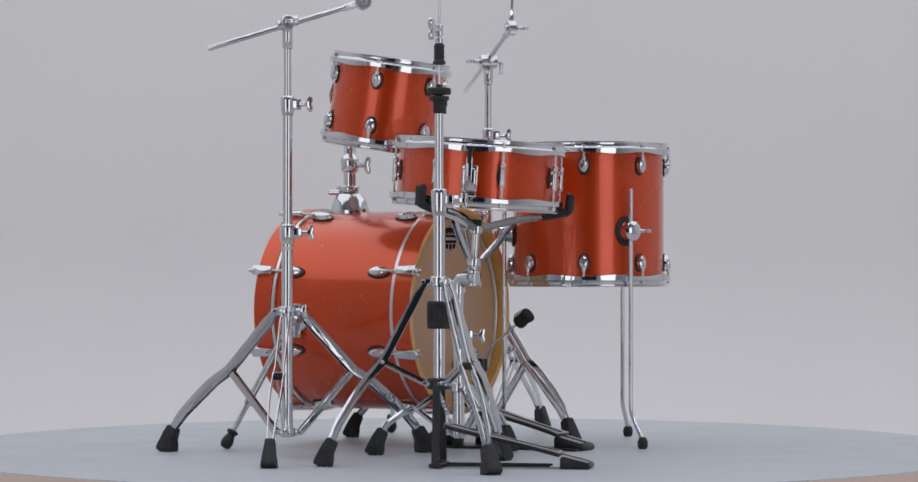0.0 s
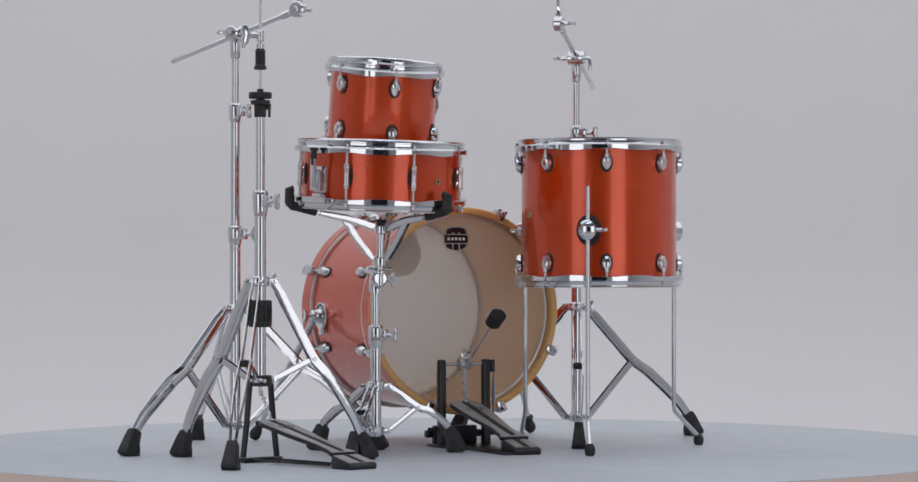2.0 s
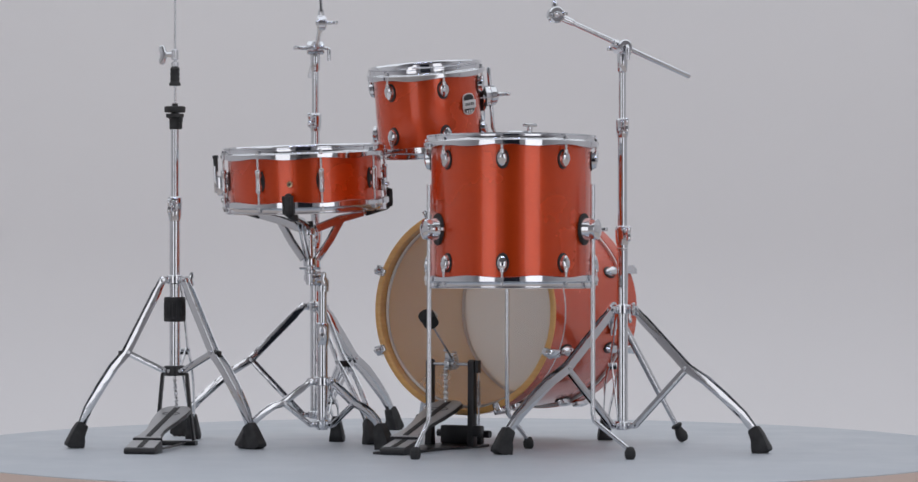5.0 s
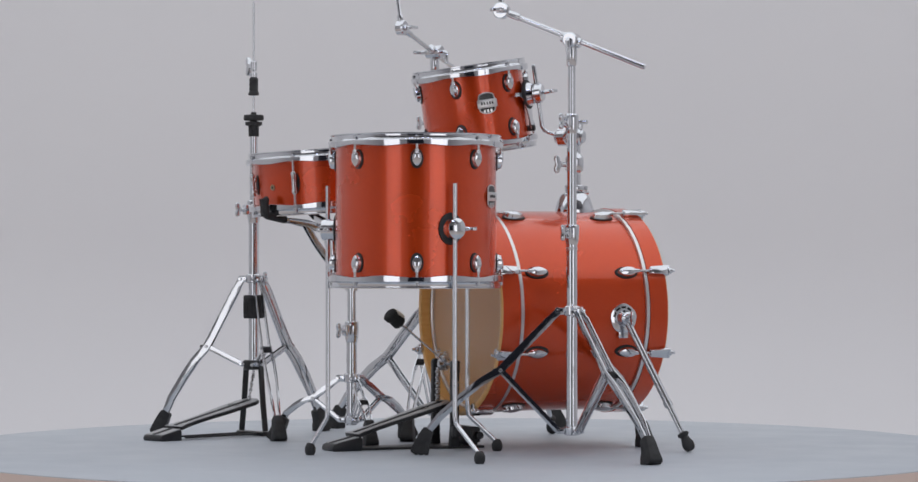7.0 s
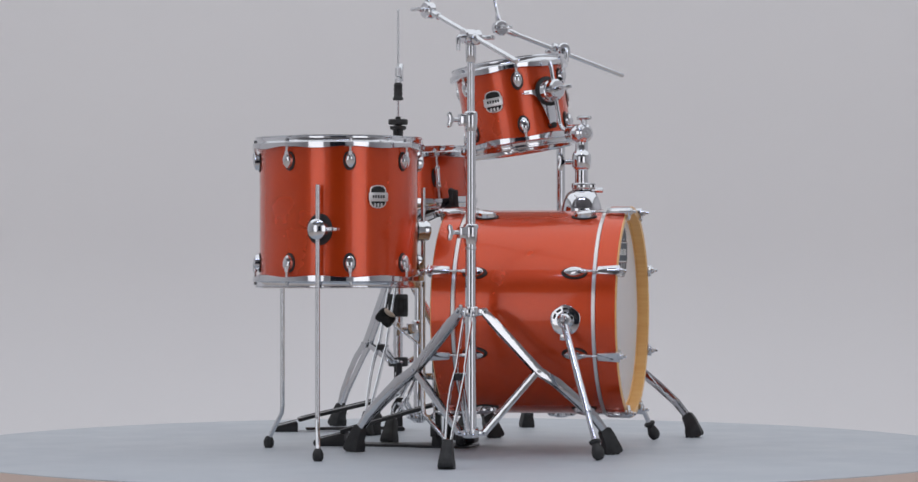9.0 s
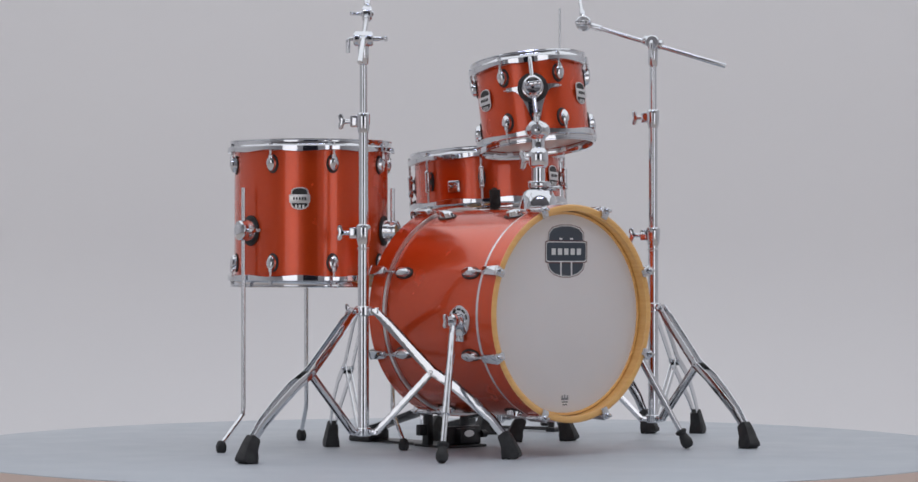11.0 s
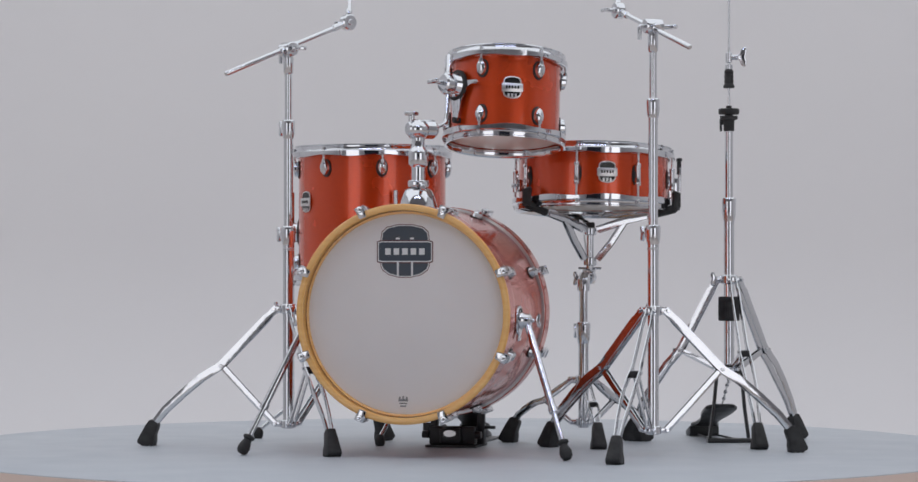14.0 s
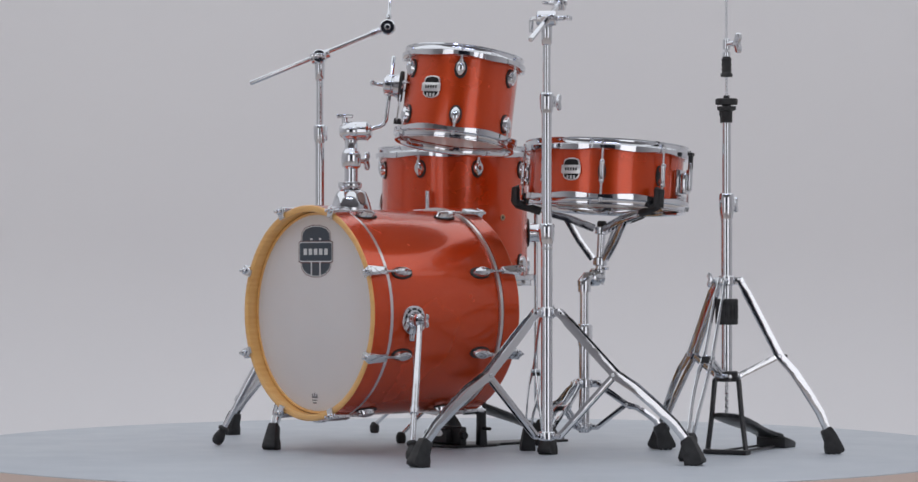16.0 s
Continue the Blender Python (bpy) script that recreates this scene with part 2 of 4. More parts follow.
# ---------------------------------------------------------------- the studio
def build_studio():
    bm = bmesh.new()
    y1, r, z0, z1, n = 4.6, 1.3, -0.75, 4.4, 14
    prof = [(y1 - r + r * math.sin(a), z0 + r - r * math.cos(a)) for a in [math.pi / 2 * i / n for i in range(n + 1)]] + [(y1, z1)]
    thick = [(y1 - r, z0 - 0.1), (y1 + 0.1, z0 - 0.1), (y1 + 0.1, z1)]
    lo = [bm.verts.new((-6.5, y, z)) for y, z in prof]
    hi = [bm.verts.new((6.5, y, z)) for y, z in prof]
    for i in range(len(prof) - 1):
        bm.faces.new((lo[i], hi[i], hi[i + 1], lo[i + 1]))
    blo = [bm.verts.new((-6.5, y, z)) for y, z in thick]
    bhi = [bm.verts.new((6.5, y, z)) for y, z in thick]
    for i in range(2):
        bm.faces.new((blo[i], blo[i + 1], bhi[i + 1], bhi[i]))
    ob = part("backdrop", bm, CYC, None)
    tagged(ob, "pale grey seamless studio backdrop curving up from the floor", "backdrop", kind="structure")
    bm = bmesh.new()
    box(bm, 13.0, 12.8, 0.1, pose(0, -3.1, z0 - 0.05), 0)
    tagged(part("floor", bm, FLOOR, None), "warm beige painted studio floor", "floor", kind="structure")
    for nm, sx, sy, sz, x, y, z in (("wall_west", 0.15, 14.3, 5.3, -6.6, -2.4, 1.85), ("wall_east", 0.15, 14.3, 5.3, 6.6, -2.4, 1.85), ("wall_south", 13.4, 0.15, 5.3, 0, -9.6, 1.85)):
        bm = bmesh.new()
        box(bm, sx, sy, sz, pose(x, y, z), 0)
        tagged(part(nm, bm, CYC, None), "plain matt painted studio wall", "wall", kind="structure")
    # unseen dark sheet in soft folds, added behind the camera for chrome to reflect
    bm = bmesh.new()
    pts = [(-1.7 + 3.4 * k / 80, -9.42 + 0.05 * math.sin(k * 1.3)) for k in range(81)]
    low = [bm.verts.new((x, y, z0 + 0.02)) for x, y in pts]
    high = [bm.verts.new((x, y, 3.6)) for x, y in pts]
    for k in range(80):
        bm.faces.new((low[k], low[k + 1], high[k + 1], high[k]))
    tagged(part("curtain", bm, DARK, None), "unseen dark folded sheet, added for the chrome to reflect", "curtain", kind="structure")
    bm = bmesh.new()
    box(bm, 13.4, 14.4, 0.12, pose(0, -2.45, 4.5), 0)
    tagged(part("ceiling", bm, ROOM, None), "grey painted studio ceiling above the softbox", "ceiling", kind="structure")


def build_platform():
    t = thing("turntable", pose(0, 0, TOP), "round white rotating display platform, matt laminate top", "turntable")
    bm = bmesh.new()
    lathe(bm, [(0, 0), (1.246, 0), (1.249, -0.0015), (1.249, -0.028), (0, -0.028)], 160)
    part("tabletop", bm, TABLE, t)
    bm = bmesh.new()
    lathe(bm, [(1.2493, -0.003), (1.2515, -0.003), (1.2515, -0.034), (1.2493, -0.034)], 160, closed=True)
    part("edge_band", bm, BAND, t)
    bm = bmesh.new()
    lathe(bm, [(0.55, -0.036), (0.55, -0.70), (0.62, -0.72), (0.62, -0.756), (0, -0.756)], 64)
    part("pedestal", bm, TABLE, t)
    t["kind"] = "structure"


# ---------------------------------------------------------------- drum parts
def crest(w, h):
    """The outline of a shield-shaped crest."""
    bot = [(0.40 * w, -0.36 * h), (0.29 * w, -0.45 * h), (0.10 * w, -0.5 * h), (-0.10 * w, -0.5 * h), (-0.29 * w, -0.45 * h), (-0.40 * w, -0.36 * h)]
    return [(-0.43 * w, 0.2 * h), (-0.41 * w, 0.36 * h), (-0.32 * w, 0.45 * h), (-0.12 * w, 0.5 * h), (0.12 * w, 0.5 * h), (0.32 * w, 0.45 * h), (0.41 * w, 0.36 * h), (0.43 * w, 0.2 * h), (0.43 * w, -0.28 * h)] + bot + [(-0.43 * w, -0.28 * h)]


def banner(w, h):
    return [(-0.5 * w, -0.20 * h), (-0.44 * w, -0.22 * h), (0.44 * w, -0.22 * h), (0.5 * w, -0.20 * h), (0.5 * w, 0.17 * h), (0.44 * w, 0.19 * h), (-0.44 * w, 0.19 * h), (-0.5 * w, 0.17 * h)]


def badge(parent, m, w=0.049, h=0.052):
    """A metal crest badge; m has x to the badge's right, y up and z outwards."""
    bm = bmesh.new()
    prism(bm, crest(w, h), 0.0022, m, 0.0005)
    b = part("badge", bm, SILVER, parent, "black and silver crest badge")
    bm = bmesh.new()
    prism(bm, crest(w * 0.86, h * 0.90), 0.0007, m @ pose(0, 0, 0.0022))
    part("enamel", bm, BADGE_HOLE_BLACK, b)
    bm = bmesh.new()
    prism(bm, banner(w, h * 0.95), 0.0016, m @ pose(0, 0, 0.0029), 0.0003)
    part("banner", bm, SILVER, b)
    bm = bmesh.new()
    for x in (-0.27, -0.14, 0.0, 0.14, 0.27):
        box(bm, w * 0.085, h * 0.13, 0.0005, m @ pose(x * w, 0, 0.0047), 0)
    part("bar", bm, BADGE_HOLE_BLACK, b)
    bm = bmesh.new()
    for x in (-0.17, 0.0, 0.17):
        box(bm, w * 0.10, h * 0.15, 0.0006, m @ pose(x * w, -0.36 * h, 0.0031), 0)
    part("slot", bm, SILVER, b)


def on_shell(angle, r, z):
    """A pose on a drum's shell: x to the right as seen from outside, y up, z outwards."""
    return pose(0, 0, 0, 0, 0, angle) @ pose(r, 0, z) @ Matrix(((0, 0, 1, 0), (1, 0, 0, 0), (0, 1, 0, 0), (0, 0, 0, 1)))


def lug_meshes(flip):
    """Bodies of a teardrop lug and its gasket, at the pose of on_shell()."""
    s = -1 if flip else 1
    bm = bmesh.new()
    prof = [(0.0, 0.016), (0.0065, 0.0155), (0.0105, 0.0125), (0.0118, 0.006), (0.0122, 0.0)]
    n = 16
    rings = []
    for r, z in prof[1:]:
        ring = []
        for k in range(n):
            a = 2 * math.pi * k / n
            y = math.sin(a)
            x = math.cos(a) * (1.0 if y * s > 0 else 1.0 - 0.30 * abs(y) ** 2)
            ring.append(bm.verts.new((x * r * 1.0, y * r * 1.55, z + 0.0015 * (y * s))))
        rings.append(ring)
    top = bm.verts.new((0, 0.004 * s, 0.0168))
    for k in range(n):
        bm.faces.new((rings[0][k], rings[0][(k + 1) % n], top))
    for a, b in zip(rings, rings[1:]):
        for k in range(n):
            bm.faces.new((a[k], b[k], b[(k + 1) % n], a[(k + 1) % n]))
    rod(bm, 0.0052, 0.006, 0.021, pose(0, 0.0, 0.0115) @ pose(0, 0, 0, -90 * s, 0, 0), 12)
    bg = bmesh.new()
    poly = [(0.0148 * math.cos(a), 0.0148 * 1.5 * math.sin(a)) for a in [2 * math.pi * k / 20 for k in range(20)]]
    prism(bg, poly, 0.004, pose(0, 0, -0.0015), 0.001)
    return bm, bg


def hoop(parent, r, z, up, count, first, height=0.025):
    """A triple-flanged chrome hoop; its open edge faces up (1) or down (-1)."""
    bm = bmesh.new()
    prof = [(r + 0.001, 0), (r + 0.0105, 0.0), (r + 0.0122, 0.001), (r + 0.0126, 0.0095), (r + 0.0112, 0.0112), (r + 0.0070, 0.0122), (r + 0.0060, 0.0136),
            (r + 0.0058, height - 0.003), (r + 0.0072, height - 0.0016), (r + 0.0068, height + 0.0006), (r + 0.002, height), (r - 0.001, height - 0.004), (r - 0.001, 0.002)]
    # the lowest flange dips between the lugs
    def wave(a, i):
        return up * (-0.0045 * (0.5 - 0.5 * math.cos(count * (a - radians(first)))) if i <= 2 else 0.0)
    lathe(bm, [(a, up * b) for a, b in prof], 96, pose(0, 0, z), True, wave)
    return part("hoop", bm, CHROME, parent, "polished chrome flanged hoop")


def drum(t, r, depth, count, first, lug_in=0.038, split=True, head_top=WHITE_HEAD, head_low=FROSTED_HEAD):
    """Shell, hoops, heads, lugs and tension rods of an upright drum about the origin."""
    h = depth / 2
    bm = bmesh.new()
    lathe(bm, [(r, -h + 0.002), (r - 0.002, -h), (r - 0.007, -h + 0.002), (r - 0.007, h - 0.002), (r - 0.002, h), (r, h - 0.002)], 96, closed=True)
    part("shell", bm, WRAP, t, "glossy orange sparkle wrapped shell")
    bm = bmesh.new()
    lathe(bm, [(r - 0.0078, -h + 0.001), (r - 0.0078, h - 0.001), (r - 0.0072, h - 0.001), (r - 0.0072, -h + 0.001)], 72, closed=True)
    part("shell_lining", bm, LINING, t, "bare maple inside of the shell")
    for s in (1, -1):
        hoop(t, r + 0.004, s * (h - 0.006), s, count, first)
        bm = bmesh.new()
        lathe(bm, [(0, s * (h + 0.0006)), (r - 0.004, s * (h + 0.0006)), (r + 0.003, s * (h - 0.005)), (r + 0.003, s * (h - 0.0065)), (r - 0.004, s * h + s * 0.0001), (0, s * (h + 0.0001))], 72)
        part("drumhead", bm, head_top if s > 0 else head_low, t, "coated white drumhead" if s > 0 else "frosted resonant drumhead")
    if split:
        for s in (1, -1):
            z = s * (h - lug_in)
            bm, bg = lug_meshes(s < 0)
            lug = part("lug", bm, CHROME, t)
            gasket = part("gasket", bg, RUBBER, lug)
            lug.matrix_basis = on_shell(first, r, z)
            for k in range(1, count):
                other = twin(lug, on_shell(first + 360 / count * k, r, z))
                g = new("gasket", gasket.data)
                g.parent = other
            bm = bmesh.new()
            m = on_shell(0, r, 0) @ pose(0, s * (h - lug_in), 0.0115) @ pose(0, 0, 0, -90 * s, 0, 0)
            rod(bm, 0.0028, 0.018, lug_in + 0.002, m, 10)
            rod(bm, 0.0052, lug_in + 0.002, lug_in + 0.006, m, 12)
            box(bm, 0.006, 0.006, 0.009, m @ pose(0, 0, lug_in + 0.009), 0.0008)
            tr = part("tension_rod", bm, STEEL, t)
            tr.matrix_basis = pose(0, 0, 0, 0, 0, first)
            for k in range(1, count):
                twin(tr, pose(0, 0, 0, 0, 0, first + 360 / count * k))


def vent(t, angle, r, z):
    bm = bmesh.new()
    lathe(bm, [(0.0035, 0.0), (0.0035, 0.002), (0.007, 0.0025), (0.0075, 0.0), (0.0035, -0.001)], 20, on_shell(angle, r, z), True)
    v = part("vent_grommet", bm, BRASS, t)
    # solid black disc in place of the shade inside the hole
    bm = bmesh.new()
    rod(bm, 0.0036, -0.001, 0.0008, on_shell(angle, r, z), 14)
    part("vent_hole_shade", bm, BADGE_HOLE_BLACK, v)


# ---------------------------------------------------------------- the drums
def build_floor_tom():
    t = thing("floor_tom", pose(-0.2615, 0.227, 0.5585), "orange sparkle floor tom with chrome hoops on three bent legs", "drum", "drums of the kit")
    r, h = 0.1822, 0.1525
    drum(t, r, 0.306, 8, 21)
    badge(t, on_shell(222.0, r + 0.0005, 0.0340))
    vent(t, -1.5, r, -0.004)
    for a, tip in ((53.5, (0.137, 0.202)), (180, (-0.287, -0.021)), (-60.5, (0.078, -0.244))):
        m = on_shell(a, r, -0.040)
        bm = bmesh.new()
        poly = [(0.029 * math.cos(x), 0.036 * math.sin(x)) for x in [2 * math.pi * k / 20 for k in range(20)]]
        prism(bm, poly, 0.006, m @ pose(0, 0, -0.0015), 0.0015)
        leg = part("leg_bracket", bm, RUBBER, t, "chrome leg bracket on a dark gasket")
        bm = bmesh.new()
        lathe(bm, [(0, 0.0385), (0.006, 0.0380), (0.0125, 0.0362), (0.0178, 0.0325), (0.0185, 0.026), (0.0178, 0.022), (0.0185, 0.018), (0.0200, 0.004), (0.0205, 0.0)], 28, m @ Matrix.Diagonal((1.15, 1.30, 1.08, 1)))
        part("clamp", bm, CHROME, leg)
        bm = bmesh.new()
        for k in (-0.007, 0, 0.007):
            box(bm, 0.003, 0.016, 0.004, m @ pose(k, 0.004, 0.0385), 0.0008)
        part("rib", bm, STEEL, leg)
        wing_nut(leg, m @ pose(0.018, 0, 0.022), 0.95)
        # the leg: straight, then bent outwards, with a rubber tip
        out = Vector((math.cos(radians(a)), math.sin(radians(a)), 0))
        foot = Vector((*tip, TOP + 0.008 - 0.5585))
        b = out * (r + 0.0230)
        kick = Vector((b.x, b.y, 0.092 - 0.5585))
        low = foot + Vector((0, 0, 0.012))
        d = (low - kick).normalized()
        bm = bmesh.new()
        pts = [(b.x, b.y, 0.060), (b.x, b.y, -0.10), tuple(kick + Vector((0, 0, 0.014))), tuple(kick + d * 0.004), tuple(kick + d * 0.016), tuple(low)]
        tube(bm, pts, 0.0052, 14)
        lg = part("leg", bm, CHROME, t, "slim chrome leg bent outwards at its foot")
        bm = bmesh.new()
        lathe(bm, [(0, -0.014), (0.009, -0.014), (0.012, -0.008), (0.0125, 0.002), (0.009, 0.011), (0.006, 0.014), (0, 0.014)], 16, pose(foot.x, foot.y, foot.z + 0.006))
        part("rubber_tip", bm, RUBBER, lg)


def tilted(x, y, z, deg, head=90.0):
    """A pose that leans by deg towards the heading, given in degrees."""
    axis = Vector((-math.sin(radians(head)), math.cos(radians(head)), 0))
    return Matrix.Translation((x, y, z)) @ Matrix.Rotation(radians(deg), 4, axis)


TOM_POSE = tilted(0.1405, -0.1160, 0.8195, 8.9)


def build_rack_tom():
    t = thing("rack_tom", TOM_POSE, "small orange sparkle rack tom tilted towards the player", "drum", "drums of the kit")
    r = 0.128
    drum(t, r, 0.178, 6, 16.5, 0.036)
    badge(t, on_shell(-72.0, r + 0.0005, 0.007))
    badge(t, on_shell(168, r + 0.0005, 0.012))
    # suspension bracket: a round boss, two arms to the lugs and one down
    az = 227
    m = on_shell(az, r, 0.018)
    bm = bmesh.new()
    prism(bm, [(0.036 * math.cos(x), 0.036 * math.sin(x)) for x in [2 * math.pi * k / 28 for k in range(28)]], 0.009, m @ pose(0, 0, 0.006), 0.002)
    br = part("suspension_bracket", bm, RUBBER, t, "chrome suspension bracket bolted to the lugs")
    bm = bmesh.new()
    # one plate bent round the shell: two arms run to the lugs, a tongue hangs down
    rows = []
    for i in range(-26, 27):
        f = abs(i) / 26
        top = 0.025 + 0.022 * max(0.0, 1 - f / 0.55) ** 2
        low = -0.066 + 0.082 * (1 - max(0.0, 1 - max(0.0, f - 0.13) / 0.70) ** 2.4)
        rows.append([on_shell(az + i, r + d, z) @ Vector((0, 0, 0)) for d, z in ((0.013, top), (0.013, (top + low) / 2), (0.013, low), (0.0095, low), (0.0095, (top + low) / 2), (0.0095, top))])
    rows = [[bm.verts.new(q) for q in row] for row in rows]
    for a, b in zip(rows, rows[1:]):
        for k in range(6):
            bm.faces.new((a[k], a[(k + 1) % 6], b[(k + 1) % 6], b[k]))
    for row in (rows[0], rows[-1]):
        bm.faces.new(row)
    for da in (-25, 25):
        box(bm, 0.016, 0.003, 0.020, on_shell(az + da, r, 0.019) @ pose(0, 0, 0.008), 0.001)
    part("arm", bm, CHROME, br)
    bm = bmesh.new()
    rod(bm, 0.007, -0.012, 0.006, on_shell(az, r + 0.012, -0.064), 16)
    part("rubber_pad", bm, RUBBER, br)
    bm = bmesh.new()
    lathe(bm, [(0, 0.051), (0.019, 0.051), (0.0230, 0.047), (0.0235, 0.034), (0.0205, 0.032), (0.0205, 0.029), (0.0255, 0.027), (0.0275, 0.021), (0.0300, 0.013), (0, 0.013)], 30, m)
    box(bm, 0.020, 0.050, 0.022, m @ pose(0, 0, 0.036), 0.004)
    part("boss", bm, CHROME, br)
    wing_nut(br, m @ pose(0, 0, 0.052) @ pose(0, 0, 0, 0, -90, 0), 1.0)


SNARE_POSE = tilted(0.297, 0.207, 0.6435, 3.9)


def build_snare():
    t = thing("snare_drum", SNARE_POSE, "shallow orange sparkle snare drum with chrome hoops and strainer", "drum", "drums of the kit")
    r, h = 0.181, 0.057
    drum(t, r, 0.116, 8, -2.6, split=False)
    badge(t, on_shell(-70.5, r + 0.0005, 0.004))
    vent(t, 109.8, r, -0.008)
    # long lugs, each with a rod up and a rod down
    bm = bmesh.new()
    stem = pose(0, 0, 0.0135) @ pose(0, 0, 0, -90, 0, 0)
    lathe(bm, [(0, -0.027), (0.0052, -0.027), (0.0066, -0.025), (0.0066, -0.018), (0.0058, -0.015), (0.0058, 0.015), (0.0066, 0.018), (0.0066, 0.025), (0.0052, 0.027), (0, 0.027)], 18, stem)
    for y in (-0.0125, 0.0125):
        box(bm, 0.0095, 0.012, 0.013, pose(0, y, 0.0065), 0.0025)
    lug = part("lug", bm, CHROME, t, "tubular chrome lug on two short feet")
    bm = bmesh.new()
    prism(bm, [(x * 0.0095, y * 0.024) for x, y in arc(0, 0, 1.0, 0, 340, 17)], 0.003, pose(0, 0, -0.0008), 0.0008)
    gasket = part("gasket", bm, RUBBER, lug)
    lug.matrix_basis = on_shell(-2.6, r, 0)
    for k in range(1, 8):
        other = twin(lug, on_shell(-2.6 + 45 * k, r, 0))
        g = new("gasket", gasket.data)
        g.parent = other
    for s in (1, -1):
        bm = bmesh.new()
        m = pose(0, 0, 0.0135) @ pose(0, 0, 0, -90 * s, 0, 0)
        rod(bm, 0.0028, 0.022, h + 0.006, m, 10)
        rod(bm, 0.005, h + 0.003, h + 0.008, m, 12)
        box(bm, 0.006, 0.006, 0.008, m @ pose(0, 0, h + 0.011), 0.0008)
        tr = part("tension_rod", bm, STEEL, t)
        tr.matrix_basis = on_shell(-2.6, r, 0)
        for k in range(1, 8):
            twin(tr, on_shell(-2.6 + 45 * k, r, 0))
    # strainer with its black-topped lever, and the butt plate opposite
    m = on_shell(21, r, 0)
    bm = bmesh.new()
    box(bm, 0.036, 0.060, 0.014, m @ pose(0, -0.010, 0.007), 0.003)
    box(bm, 0.030, 0.048, 0.016, m @ pose(0, -0.012, 0.022), 0.004)
    box(bm, 0.034, 0.010, 0.016, m @ pose(0, -0.046, 0.012), 0.002)
    st = part("strainer", bm, CHROME, t, "chrome snare strainer with a black-topped lever")
    bm = bmesh.new()
    box(bm, 0.014, 0.066, 0.007, m @ pose(0, 0.004, 0.034), 0.002)
    part("lever", bm, CHROME, st)
    bm = bmesh.new()
    box(bm, 0.010, 0.034, 0.010, m @ pose(0, 0.038, 0.033), 0.002)
    box(bm, 0.018, 0.008, 0.012, m @ pose(0, 0.057, 0.033), 0.002)
    part("knob", bm, BLACK, st)
    m = on_shell(201, r, 0)
    bm = bmesh.new()
    box(bm, 0.032, 0.030, 0.012, m @ pose(0, -0.018, 0.006), 0.003)
    rod(bm, 0.004, 0.010, 0.020, m @ pose(-0.009, -0.018, 0))
    rod(bm, 0.004, 0.010, 0.020, m @ pose(0.009, -0.018, 0))
    part("butt_plate", bm, CHROME, t)


BASS_POSE = Matrix.Translation((-0.0275, -0.2125, 0.328)) @ pose(0, 0, 0, 0, 0, -1.77) @ pose(0, 0, 0, 90, 0, 0)


def flat(bm, poly, m):
    bm.faces.new([bm.verts.new(m @ Vector((x, y, 0))) for x, y in poly])


def ring(bm, outer, inner, m):
    """A flat outline between two polygons of as many corners."""
    a = [bm.verts.new(m @ Vector((x, y, 0))) for x, y in outer]
    b = [bm.verts.new(m @ Vector((x, y, 0))) for x, y in inner]
    n = len(a)
    for k in range(n):
        bm.faces.new((a[k], a[(k + 1) % n], b[(k + 1) % n], b[k]))


def logo(head, m, w, h, dark, light, edge):
    """A printed crest on a head, with plain bars where its lettering is."""
    bm = bmesh.new()
    flat(bm, crest(w * 0.98, h * 0.97), m)
    part("print_crest", bm, dark, head)
    bm = bmesh.new()
    ring(bm, crest(w * 1.05, h * 1.04), crest(w * 1.02, h * 1.01), m @ pose(0, 0, 0.0003))
    part("print_edge", bm, edge, head)
    bm = bmesh.new()
    ring(bm, crest(w * 1.02, h * 1.01), crest(w * 0.98, h * 0.97), m @ pose(0, 0, 0.0002))
    part("print_outline", bm, light, head)
    bm = bmesh.new()
    flat(bm, banner(w, h), m @ pose(0, 0, 0.0005))
    part("print_banner", bm, dark, head)
    bm = bmesh.new()
    ring(bm, banner(w * 1.03, h * 1.08), banner(w * 1.0, h * 1.0), m @ pose(0, 0, 0.0007))
    part("print_banner_edge", bm, edge, head)
    bm = bmesh.new()
    ring(bm, banner(w * 0.99, h * 0.98), banner(w * 0.955, h * 0.88), m @ pose(0, 0, 0.0008))
    part("print_banner_outline", bm, light, head)
    for x in (-0.13, 0.13):
        bm = bmesh.new()
        box(bm, 0.035 * w, h * 0.27, 0.0003, m @ pose(x * w, -0.35 * h, 0.0006), 0)
        part("print_stripe", bm, light, head)
        bm = bmesh.new()
        box(bm, 0.07 * w, h * 0.035, 0.0003, m @ pose(x * w, 0.24 * h, 0.0006), 0)
        part("print_notch", bm, light, head)
    for x in (-0.31, -0.155, 0.0, 0.155, 0.31):
        bm = bmesh.new()
        box(bm, 0.10 * w, 0.125 * h, 0.0003, m @ pose(x * w, -0.012 * h, 0.0010), 0)
        part("print_bar", bm, light, head)


